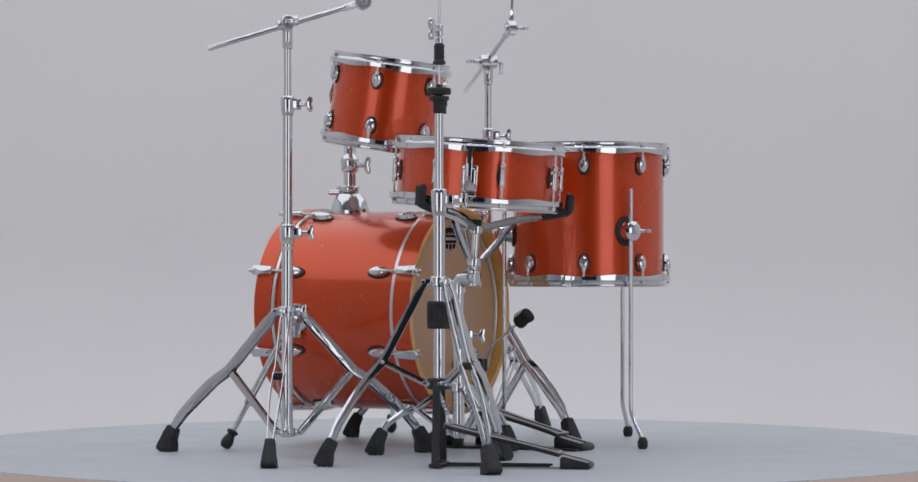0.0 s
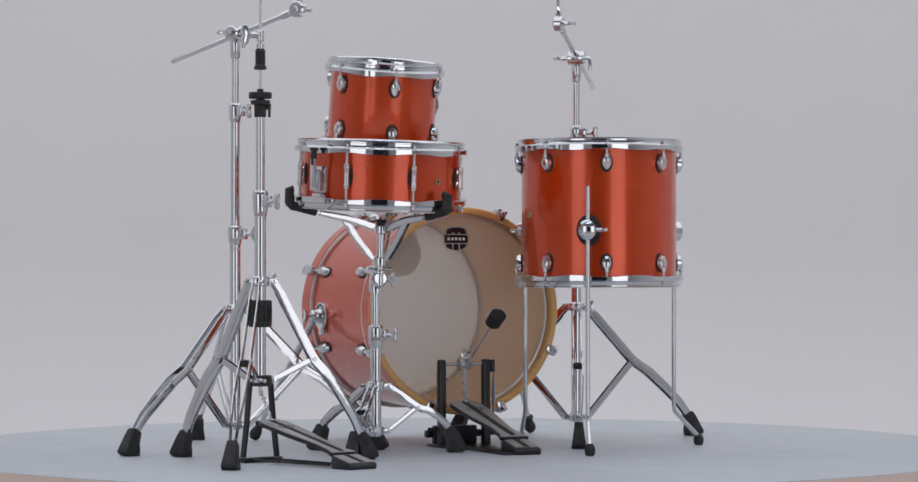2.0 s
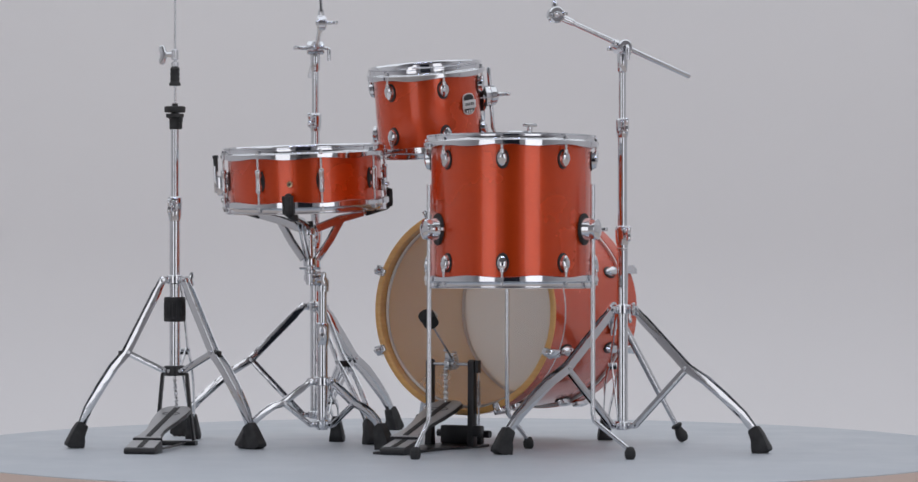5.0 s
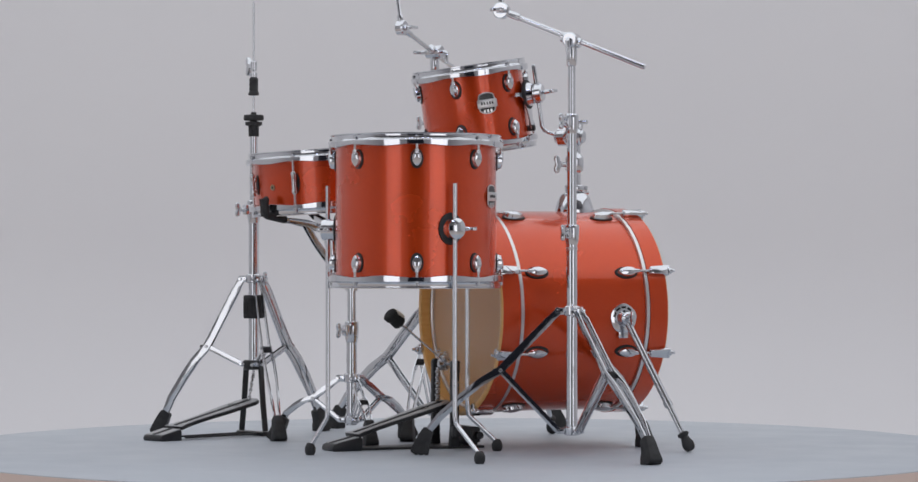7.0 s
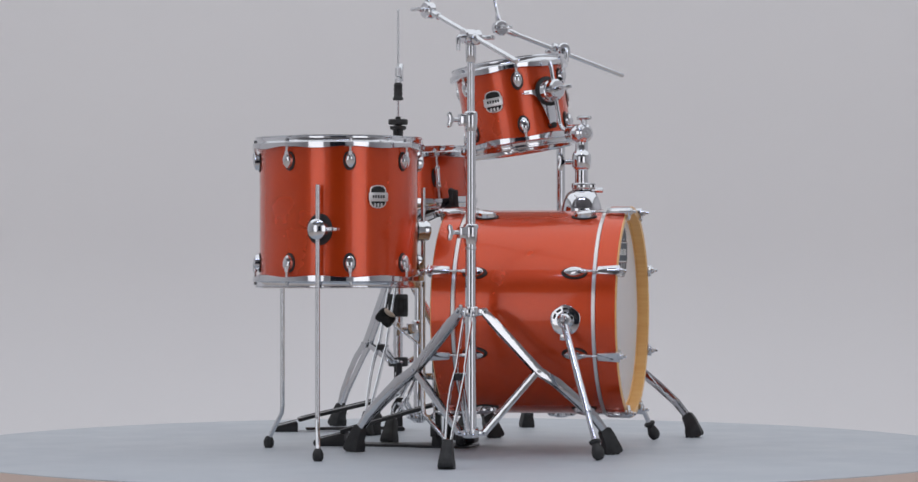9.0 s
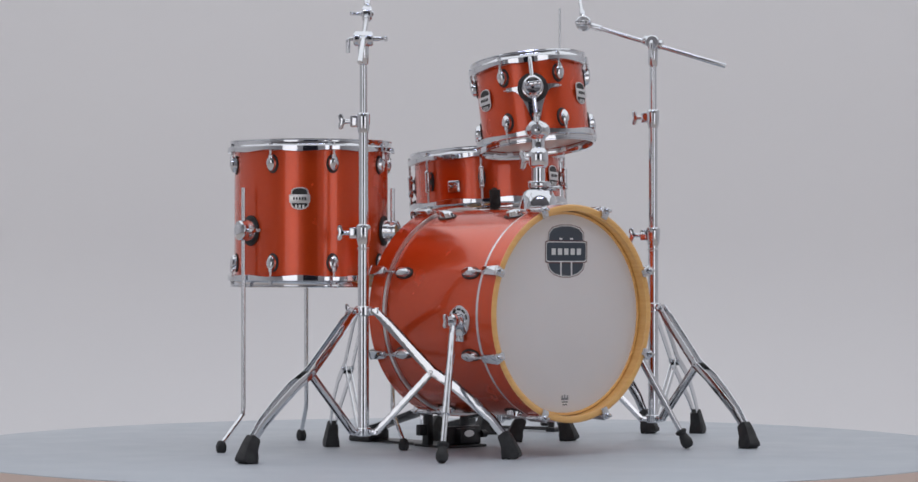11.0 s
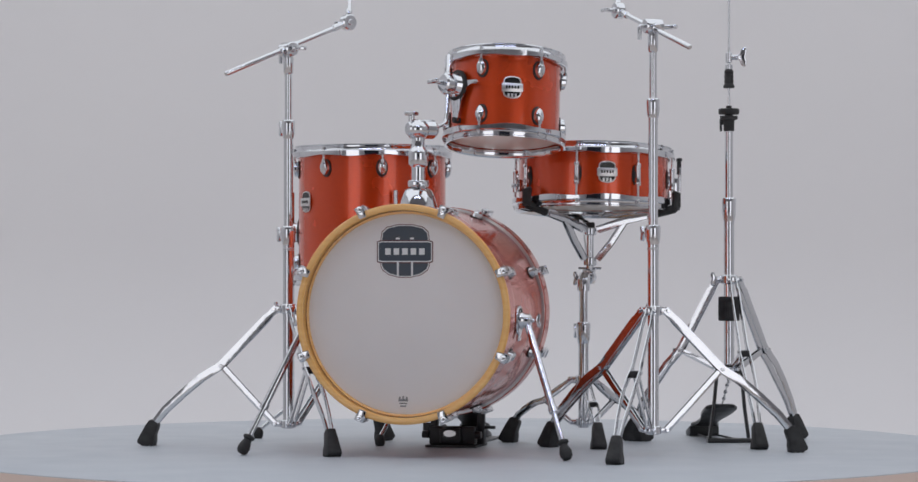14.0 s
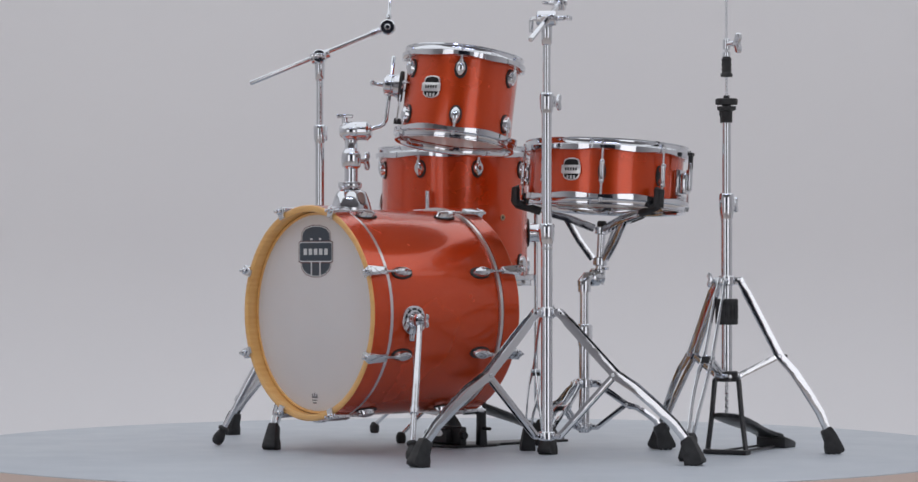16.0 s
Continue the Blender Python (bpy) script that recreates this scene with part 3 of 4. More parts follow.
def build_bass_drum():
    # its own z runs from the front head to the player's side turned round: +z is the front
    t = thing("bass_drum", BASS_POSE, "large orange sparkle bass drum lying on its side, white front head", "drum", "drums of the kit")
    L, r, ro = 0.2165, 0.2395, 0.2478
    hw = 0.049
    bm = bmesh.new()
    e = L - hw + 0.006
    lathe(bm, [(r, -e), (r, e)], 128)
    part("shell", bm, WRAP, t, "glossy orange sparkle wrapped shell")
    bm = bmesh.new()
    lathe(bm, [(r - 0.0005, -e), (r - 0.0075, -e - 0.004), (r - 0.0075, e + 0.004), (r - 0.0005, e)], 96)
    part("shell_lining", bm, LINING, t, "bare maple inside of the shell")
    for s in (1, -1):
        z0, z1 = s * (L - hw), s * L
        bm = bmesh.new()
        lathe(bm, [(ro, z0 + s * 0.001), (ro, z1 - s * 0.003)], 128)
        lathe(bm, [(ro, z0 + s * 0.001), (r + 0.0035, z0)], 128)
        hp = part("hoop", bm, WRAP, t, "orange wrapped wooden hoop with bare maple edge")
        bm = bmesh.new()
        lathe(bm, [(ro, z1 - s * 0.003), (ro - 0.0015, z1 - s * 0.0008), (ro - 0.004, z1), (ro - 0.012, z1), (ro - 0.0150, z1 - s * 0.002), (ro - 0.0150, z0)], 128)
        part("hoop_edge", bm, WOOD, hp, "bare maple hoop edge")
        bm = bmesh.new()
        lathe(bm, [(r + 0.0005, z0 - s * 0.009), (r + 0.0065, z0 - s * 0.0085), (r + 0.0068, z0 - s * 0.0005), (r + 0.0005, z0)], 128)
        part("flesh_hoop", bm, SILVER, t, "bright aluminium ring beside the hoop")
        zh = s * (L - 0.026)
        bm = bmesh.new()
        lathe(bm, [(0, zh), (r - 0.020, zh), (r - 0.012, zh - s * 0.002), (r - 0.0075, zh - s * 0.009)], 96)
        head = part("drumhead", bm, WHITE_HEAD if s > 0 else CLEAR_HEAD, t, "smooth white front head with a printed crest" if s > 0 else "hazy clear batter head with a small crest")
        bm = bmesh.new()
        lathe(bm, [(r - 0.0080, zh - s * 0.010), (r - 0.0085, zh + s * 0.001), (r - 0.0125, zh + s * 0.0006), (r - 0.0150, zh - s * 0.003)], 96)
        part("collar", bm, WOOD if s > 0 else SILVER, head)
        if s > 0:
            logo(head, pose(0, 0.142, zh + 0.0004), 0.127, 0.116, INK, WHITE_INK, RED_INK)
            bm = bmesh.new()
            for x, y, w, h in ((0, 0.004, 0.022, 0.005), (-0.008, 0.009, 0.004, 0.006), (0, 0.010, 0.004, 0.007), (0.008, 0.009, 0.004, 0.006), (0, -0.003, 0.018, 0.003), (0, -0.009, 0.014, 0.003)):
                box(bm, w, h, 0.0003, pose(-0.004 + x, -0.198 + y, zh + 0.0004), 0)
            part("maker_mark", bm, GREY_INK, head, "small grey printed mark")
        else:
            flip = pose(0, 0, zh - 0.0006) @ pose(0, 0, 0, 0, 180, 0)
            logo(head, flip @ pose(-0.012, 0.173, 0), 0.064, 0.056, BADGE_HOLE_BLACK, WHITE_INK, RED_INK)
    # claws, rods and lugs
    for s in (1, -1):
        flip = pose(0, 0, 0) if s > 0 else pose(0, 0, 0, 180, 0, 0)
        bm = bmesh.new()
        zc = L
        prism(bm, [(0, -0.0125), (0.0, 0.0125), (-0.048, 0.009), (-0.048, -0.009)], 0.013, Matrix(((0, 0, 1, ro - 0.0005), (0, 1, 0, 0), (1, 0, 0, zc + 0.003), (0, 0, 0, 1))), 0.003)
        prism(bm, [(0.010, -0.0120), (0.010, 0.0120), (-0.017, 0.0085), (-0.017, -0.0085)], 0.007, Matrix(((1, 0, 0, ro + 0.003), (0, 1, 0, 0), (0, 0, 1, zc + 0.0005), (0, 0, 0, 1))), 0.002)
        rod(bm, 0.0075, 0.0, 0.010, pose(ro + 0.0055, 0, zc + 0.004), 12, 0.002)
        box(bm, 0.006, 0.006, 0.012, pose(ro + 0.0055, 0, zc + 0.016), 0.001)
        claw = part("claw", bm, CHROME, t, "chrome hoop claw")
        bm = bmesh.new()
        rod(bm, 0.0028, 0.120, zc - 0.040, pose(ro + 0.005, 0, 0), 10)
        tr = part("tension_rod", bm, STEEL, t)
        lb, lg = lug_meshes(False)
        lug = part("lug", lb, CHROME, t)
        gasket = part("gasket", lg, RUBBER, lug)
        for k in range(8):
            spin = flip @ pose(0, 0, 0, 0, 0, 22.5 + 45 * k)
            at = spin @ on_shell(0, r, 0.116) @ Matrix.Diagonal((1.0, 1.35, 1.05, 1))
            if k == 0:
                claw.matrix_basis, tr.matrix_basis, lug.matrix_basis = spin, spin, at
            else:
                twin(claw, spin), twin(tr, spin)
                other = twin(lug, at)
                g = new("gasket", gasket.data)
                g.parent = other
    # spurs: kit-space ends brought into the drum's own space
    inv = BASS_POSE.inverted()
    for side, foot in ((-1, (-0.413, -0.400)), (1, (0.340, -0.434))):
        top = Vector((-0.0295 + side * 0.260, -0.311 - side * 0.007, 0.307))
        tip = Vector((foot[0], foot[1], TOP + 0.012))
        base = Vector((-0.0295 + side * 0.2395, -0.311 - side * 0.007, 0.313))
        m = inv @ Matrix.Translation(base) @ pose(0, 0, 0, 0, 90 * side, 0)
        bm = bmesh.new()
        rim = [(0.0345 + 0.0008 * math.cos(5 * a)) for a in [2 * math.pi * k / 60 for k in range(60)]]
        prism(bm, [(q * math.cos(2 * math.pi * k / 60), q * math.sin(2 * math.pi * k / 60)) for k, q in enumerate(rim)], 0.007, m @ pose(0, 0, -0.002), 0.0015)
        box(bm, 0.026, 0.026, 0.007, m @ pose(0.034 * side, 0, 0.0010), 0.003)
        sp = part("spur", bm, CHROME, t, "chrome folding spur leg with a rubber foot")
        # slots are not cut: black bars imitate the shade within them
        bm = bmesh.new()
        for k in range(5):
            a = radians(-70 + 35 * k)
            box(bm, 0.005, 0.012, 0.003, m @ pose(-side * 0.026 * math.cos(a), 0.026 * math.sin(a), 0.0045, 0, 0, math.degrees(-side * a)), 0.0005)
        part("slot", bm, BADGE_HOLE_BLACK, sp)
        bm = bmesh.new()
        lathe(bm, [(0, 0.030), (0.011, 0.030), (0.0155, 0.026), (0.0160, 0.014), (0.0190, 0.010), (0.0195, 0.005), (0, 0.005)], 24, m)
        part("hub", bm, CHROME, sp)
        wing_nut(sp, m @ pose(0, 0, 0.024) @ pose(0, 0, 0, 0, -90, 0), 0.85)
        d = (tip - top)
        a, b, c = top, top + d * 0.66, tip - d.normalized() * 0.030
        bm = bmesh.new()
        tube(bm, [inv @ a, inv @ b], 0.0085, 14)
        tube(bm, [inv @ (b - d * 0.02), inv @ (b + d * 0.02)], 0.0105, 14)
        tube(bm, [inv @ b, inv @ c], 0.0062, 12)
        part("leg", bm, CHROME, sp)
        bm = bmesh.new()
        q = inv @ Matrix.Translation(tip) @ (-d).to_track_quat("Z", "Y").to_matrix().to_4x4()
        lathe(bm, [(0, -0.010), (0.009, -0.0085), (0.0135, -0.002), (0.0145, 0.008), (0.011, 0.020), (0.009, 0.026), (0.0135, 0.030), (0.0135, 0.035), (0.008, 0.038), (0, 0.038)], 18, q)
        part("rubber_foot", bm, RUBBER, sp)


def build_tom_holder():
    x, y = -0.025, -0.305
    t = thing("tom_holder", pose(x, y, 0.565), "chrome tom holder post with ball clamp on the bass drum", "drum hardware")
    bm = bmesh.new()
    lathe(bm, [(0.044, -0.012), (0.044, 0.002), (0.0425, 0.010), (0.038, 0.026), (0.0335, 0.038), (0.0295, 0.044), (0.0240, 0.047), (0.0200, 0.050), (0, 0.050)], 36, Matrix.Diagonal((1.0, 1.12, 1, 1)))
    part("base", bm, CHROME, t)
    bm = bmesh.new()
    rod(bm, 0.0065, 0.0, 0.030, pose(0.012, -0.020, 0.050) @ pose(0, 0, 0, 90, 0, 20), 14, 0.002)
    part("clamp_screw", bm, CHROME, t)
    bm = bmesh.new()
    lathe(bm, [(0.0155, 0.048), (0.0155, 0.096), (0.0190, 0.099), (0.0225, 0.104), (0.0228, 0.128), (0.0210, 0.134), (0.0170, 0.140), (0.0150, 0.143), (0.0145, 0.166), (0, 0.166)], 28)
    part("post", bm, CHROME, t)
    bm = bmesh.new()
    lathe(bm, [(0.0155, 0.051), (0.0225, 0.051), (0.0240, 0.053), (0.0240, 0.064), (0.0225, 0.066), (0.0155, 0.066)], 28)
    box(bm, 0.016, 0.014, 0.013, pose(0.0, -0.026, 0.0585), 0.002)
    part("memory_lock", bm, CHROME, t)
    wing_nut(t, pose(0.0, 0.020, 0.116) @ pose(0, 0, 0, 0, 0, 95), 1.15)
    bm = bmesh.new()
    ball(bm, 0.0275, 0.0300, 0.0235, pose(0.0, 0.002, 0.183), 22, 14)
    rod(bm, 0.0225, -0.028, 0.036, pose(0.004, 0.006, 0.184) @ pose(0, 0, 0, 0, 90, 40), 28, 0.005)
    rod(bm, 0.0165, -0.033, 0.041, pose(0.004, 0.006, 0.184) @ pose(0, 0, 0, 0, 90, 40), 24, 0.003)
    part("ball_clamp", bm, CHROME, t)
    bm = bmesh.new()
    rod(bm, 0.007, 0.0, 0.016, pose(-0.014, -0.008, 0.200), 14, 0.002)
    box(bm, 0.040, 0.012, 0.010, pose(-0.014, -0.008, 0.219, 0, 0, 60), 0.004)
    part("t_handle", bm, CHROME, t)
    bm = bmesh.new()
    # L-shaped rod to the tom's bracket
    up = TOM_POSE.to_3x3() @ Vector((0, 0, 1))
    c = TOM_POSE @ (on_shell(227, 0.128, 0.018) @ Vector((0, 0, 0.036)))
    b = c - up * 0.092
    a = Vector((x + 0.02, y + 0.014, 0.565 + 0.182))
    o = Vector((x, y, 0.565))
    d = (b - a).normalized()
    tube(bm, [a - o, b - d * 0.014 - o, b - d * 0.005 + up * 0.002 - o, b + up * 0.012 - o, c + up * 0.066 - o, c + up * 0.070 - o], [0.0052] * 5 + [0.003], 12)
    part("rod", bm, CHROME, t, "L-shaped chrome rod")


# ---------------------------------------------------------------- stands
def rubber_foot(parent, m, w=0.030, s=1.0):
    """A wedge-shaped foot; x outwards, on the ground at z 0."""
    bm = bmesh.new()
    prof = [(-0.017, 0.0), (-0.011, 0.0), (-0.010, 0.002), (-0.006, 0.002), (-0.005, 0.0), (0.001, 0.0), (0.002, 0.002), (0.006, 0.002), (0.007, 0.0005), (0.013, 0.001), (0.014, 0.004), (0.018, 0.005), (0.022, 0.008),
            (0.022, 0.014), (0.016, 0.026), (0.004, 0.048), (-0.006, 0.062), (-0.013, 0.063), (-0.028, 0.052), (-0.028, 0.047), (-0.020, 0.026), (-0.020, 0.014)]
    q = m @ Matrix(((1, 0, 0, 0), (0, 0, -1, w / 2), (0, 1, 0, 0), (0, 0, 0, 1)))
    prism(bm, [(x * s, y * s) for x, y in prof], w, q, 0.0012)
    # narrower at the leg, with a swelling at the sole
    for v in bm.verts:
        p = m.inverted() @ v.co
        p.y *= 1.08 - 0.42 * min(1.0, max(0.0, p.z / (0.062 * s)))
        if p.z < 0.016 * s:
            p.y *= 1.08
        v.co = m @ p
    return part("rubber_foot", bm, RUBBER, parent)


def tripod(t, centre_z, angles, reach, z_top, z_low, elbow, z_elbow, gap=0.010, strap_h=0.020, low_mat=None):
    """Double-braced legs about the z axis: collars, straps, braces and rubber feet."""
    bm = bmesh.new()
    rod(bm, 0.0195, z_top - 0.010, z_top + 0.012, seg=24, edge=0.002)
    col = part("leg_collar", bm, CHROME, t)
    bm = bmesh.new()
    rod(bm, 0.026 if low_mat else 0.0185, z_low - (0.014 if low_mat else 0.009), z_low + 0.010, seg=24, edge=0.002)
    low = part("lower_collar", bm, low_mat or CHROME, t)
    if low_mat:
        for k in range(6):
            bm = bmesh.new()
            rod(bm, 0.0042, 0.0, 0.003, pose(0, 0, 0, 0, 0, 30 + 60 * k) @ pose(0.0255, 0, z_low - 0.002) @ pose(0, 0, 0, 0, 90, 0), 10)
            part("screw", bm, STEEL, low)
    for a in angles:
        turn = pose(0, 0, 0, 0, 0, a)
        bm = bmesh.new()
        e = Vector((elbow, 0, z_elbow))
        f = Vector((reach - 0.012, 0, 0.048 + TOP - centre_z))
        mid = (e + f) / 2 + Vector((0.006, 0, 0.008))
        for s in (1, -1):
            u = (e - Vector((0.031, 0, z_top))).normalized()
            strap(bm, [Vector((0.031, 0, z_top)) - u * 0.006, Vector((0.031, 0, z_top)) + u * 0.022, Vector((0.031, 0, z_top)) + u * 0.030, e - u * 0.012, e + u * 0.003, e + (mid - e) * 0.5 + Vector((0.002, 0, 0.003)), mid, mid + (f - mid) * 0.55 + Vector((0.003, 0, 0.003)), f],
                  (0, 1, 0), 0.0022, [strap_h * 0.8, strap_h * 0.8] + [strap_h * 0.92] * 6 + [strap_h * 0.8], turn,
                  [s * gap * 0.75, s * gap * 0.75, s * gap * 0.95, s * gap * 0.95, s * gap * 1.1, s * gap * 1.25, s * gap * 1.15, s * gap * 0.8, s * gap * 0.55], 0.0006)
        leg = part("leg", bm, BAR_CHROME, t, "double-braced flat chrome tripod leg")
        bm = bmesh.new()
        box(bm, 0.026, gap * 1.3, 0.017, turn @ pose(0.026, 0, z_top), 0.003)
        rod(bm, 0.0045, -gap * 1.5, gap * 1.5, turn @ pose(0.033, 0, z_top) @ pose(0, 0, 0, 90, 0, 0))
        part("hinge", bm, CHROME, leg)
        bm = bmesh.new()
        rod(bm, 0.0045, -gap * 1.5, gap * 1.5, turn @ pose(elbow, 0, z_elbow - 0.002) @ pose(0, 0, 0, 90, 0, 0))
        part("rivet", bm, STEEL, leg)
        bm = bmesh.new()
        box(bm, 0.022, gap * 1.2, 0.013, turn @ pose(0.024, 0, z_low), 0.003)
        rod(bm, 0.0042, -gap * 1.3, gap * 1.3, turn @ pose(0.031, 0, z_low) @ pose(0, 0, 0, 90, 0, 0))
        part("hinge", bm, CHROME, leg)
        bm = bmesh.new()
        box(bm, 0.012, gap * 2.0, strap_h * 0.8, turn @ pose(elbow + 0.012, 0, z_elbow - 0.006), 0.002)
        part("spacer", bm, RUBBER, leg)
        bm = bmesh.new()
        for s in (1, -1):
            strap(bm, [(0.031, 0, z_low), (elbow, 0, z_elbow - 0.002)], (0, 1, 0), 0.0022, strap_h * 0.68, turn, s * gap * 0.55, 0.0005)
        part("brace", bm, BAR_CHROME, leg)
        rubber_foot(leg, turn @ pose(reach, 0, TOP - centre_z))


def joint(parent, z, r, heading, height=0.045):
    """A height joint on a pole, with a clamp and its wing nut."""
    bm = bmesh.new()
    lathe(bm, [(r * 0.7, z - height), (r + 0.001, z - height), (r + 0.0035, z - height * 0.75), (r + 0.0045, z - height * 0.3), (r + 0.0045, z - 0.004), (r + 0.002, z), (r * 0.5, z)], 22)
    box(bm, 0.022, 0.016, 0.026, pose(0, 0, 0, 0, 0, heading) @ pose(r + 0.008, 0, z - height * 0.42), 0.003)
    j = part("height_clamp", bm, CHROME, parent)
    wing_nut(j, pose(0, 0, 0, 0, 0, heading) @ pose(r + 0.017, 0, z - height * 0.42), 0.95)
    return j


def build_boom_stand(x, y, angles, z_joint, tail, knob, heading, drift, z_clamp, collar):
    t = thing("boom_stand", pose(x, y, 0), "chrome cymbal boom stand without cymbal, double-braced tripod", "cymbal stand", "boom stands")
    for nm, r, a, b in (("lower_tube", 0.0128, 0.050, 0.50), ("middle_tube", 0.0110, 0.485, z_clamp - 0.02), ("upper_tube", 0.0085, z_clamp - 0.035, z_joint - 0.014)):
        bm = bmesh.new()
        rod(bm, r, a, b, seg=24)
        part(nm, bm, CHROME, t)
    joint(t, 0.530, 0.0128, heading[0])
    joint(t, z_clamp, 0.0110, heading[1])
    bm = bmesh.new()
    rod(bm, 0.0135, 0.472, 0.479, seg=24)
    part("memory_lock", bm, STEEL, t)
    tripod(t, 0.0, angles, 0.345, 0.333, 0.060, 0.162, 0.200)
    wing_nut(t, pose(0, 0, 0.335, 0, 0, collar) @ pose(0.018, 0, 0), 0.8, "collar_screw")
    # tilter and boom arm
    o = Vector((x, y, 0))
    tail, knob = Vector(tail) - o, Vector(knob) - o
    d = (knob - tail).normalized()
    side = d.cross(Vector((0, 0, 1))).normalized()
    c = Vector((0, 0, z_joint))
    bm = bmesh.new()
    lathe(bm, [(0.0085, -0.060), (0.0115, -0.056), (0.0125, -0.020), (0.010, -0.010), (0.010, 0.0), (0, 0.0)], 20, Matrix.Translation(c))
    q = Matrix.Translation(c) @ side.to_track_quat("Z", "Y").to_matrix().to_4x4()
    rod(bm, 0.0175, -0.022, 0.022, q, 26, 0.003)
    run = Matrix.Translation(c) @ d.to_track_quat("Z", "Y").to_matrix().to_4x4()
    rod(bm, 0.0118, -0.024, 0.026, run, 22, 0.002)
    tl = part("tilter", bm, CHROME, t)
    wing_nut(tl, q @ pose(0, 0, 0.022) @ pose(0, 0, 0, 0, -90, 0), 1.05)
    bm = bmesh.new()
    e = q @ Vector((0, 0, -0.022))
    tube(bm, [e, e - side * 0.010, e - side * 0.013 + Vector((0, 0, -0.004)), e - side * 0.013 + Vector((0, 0, -0.032))], [0.0045, 0.0045, 0.0055, 0.0045], 10)
    part("lever", bm, CHROME, tl)
    bm = bmesh.new()
    off = c - (tail + d * (c - tail).dot(d))
    a, b = tail + off * 0.5, knob
    tube(bm, [a, a + d * 0.003, a + (b - a) * 0.5, b - d * 0.010], [0.0045, 0.0062, 0.0062, 0.0062], 14)
    arm = part("boom_arm", bm, CHROME, t)
    bm = bmesh.new()
    kq = Matrix.Translation(knob) @ side.to_track_quat("Z", "Y").to_matrix().to_4x4()
    rod(bm, 0.0195, -0.011, 0.011, kq, 28, 0.003)
    tube(bm, [b - d * 0.048, b - d * 0.046, b - d * 0.020, b - d * 0.016], [0.0064, 0.0085, 0.0085, 0.0070], 16)
    rod(bm, 0.0075, -0.015, 0.015, kq, 18, 0.002)
    ratchet = part("ratchet", bm, CHROME, arm)
    wing_nut(ratchet, kq @ pose(0, 0, -0.012) @ pose(0, 0, 0, 0, 90, 0), 0.9)
    bm = bmesh.new()
    top = knob + Vector(drift)
    n = (top - knob).normalized()
    tube(bm, [knob + n * 0.008, knob + n * 0.030, knob + n * 0.034, top], [0.0075, 0.0075, 0.0045, 0.0045], 12)
    part("cymbal_rod", bm, CHROME, arm)


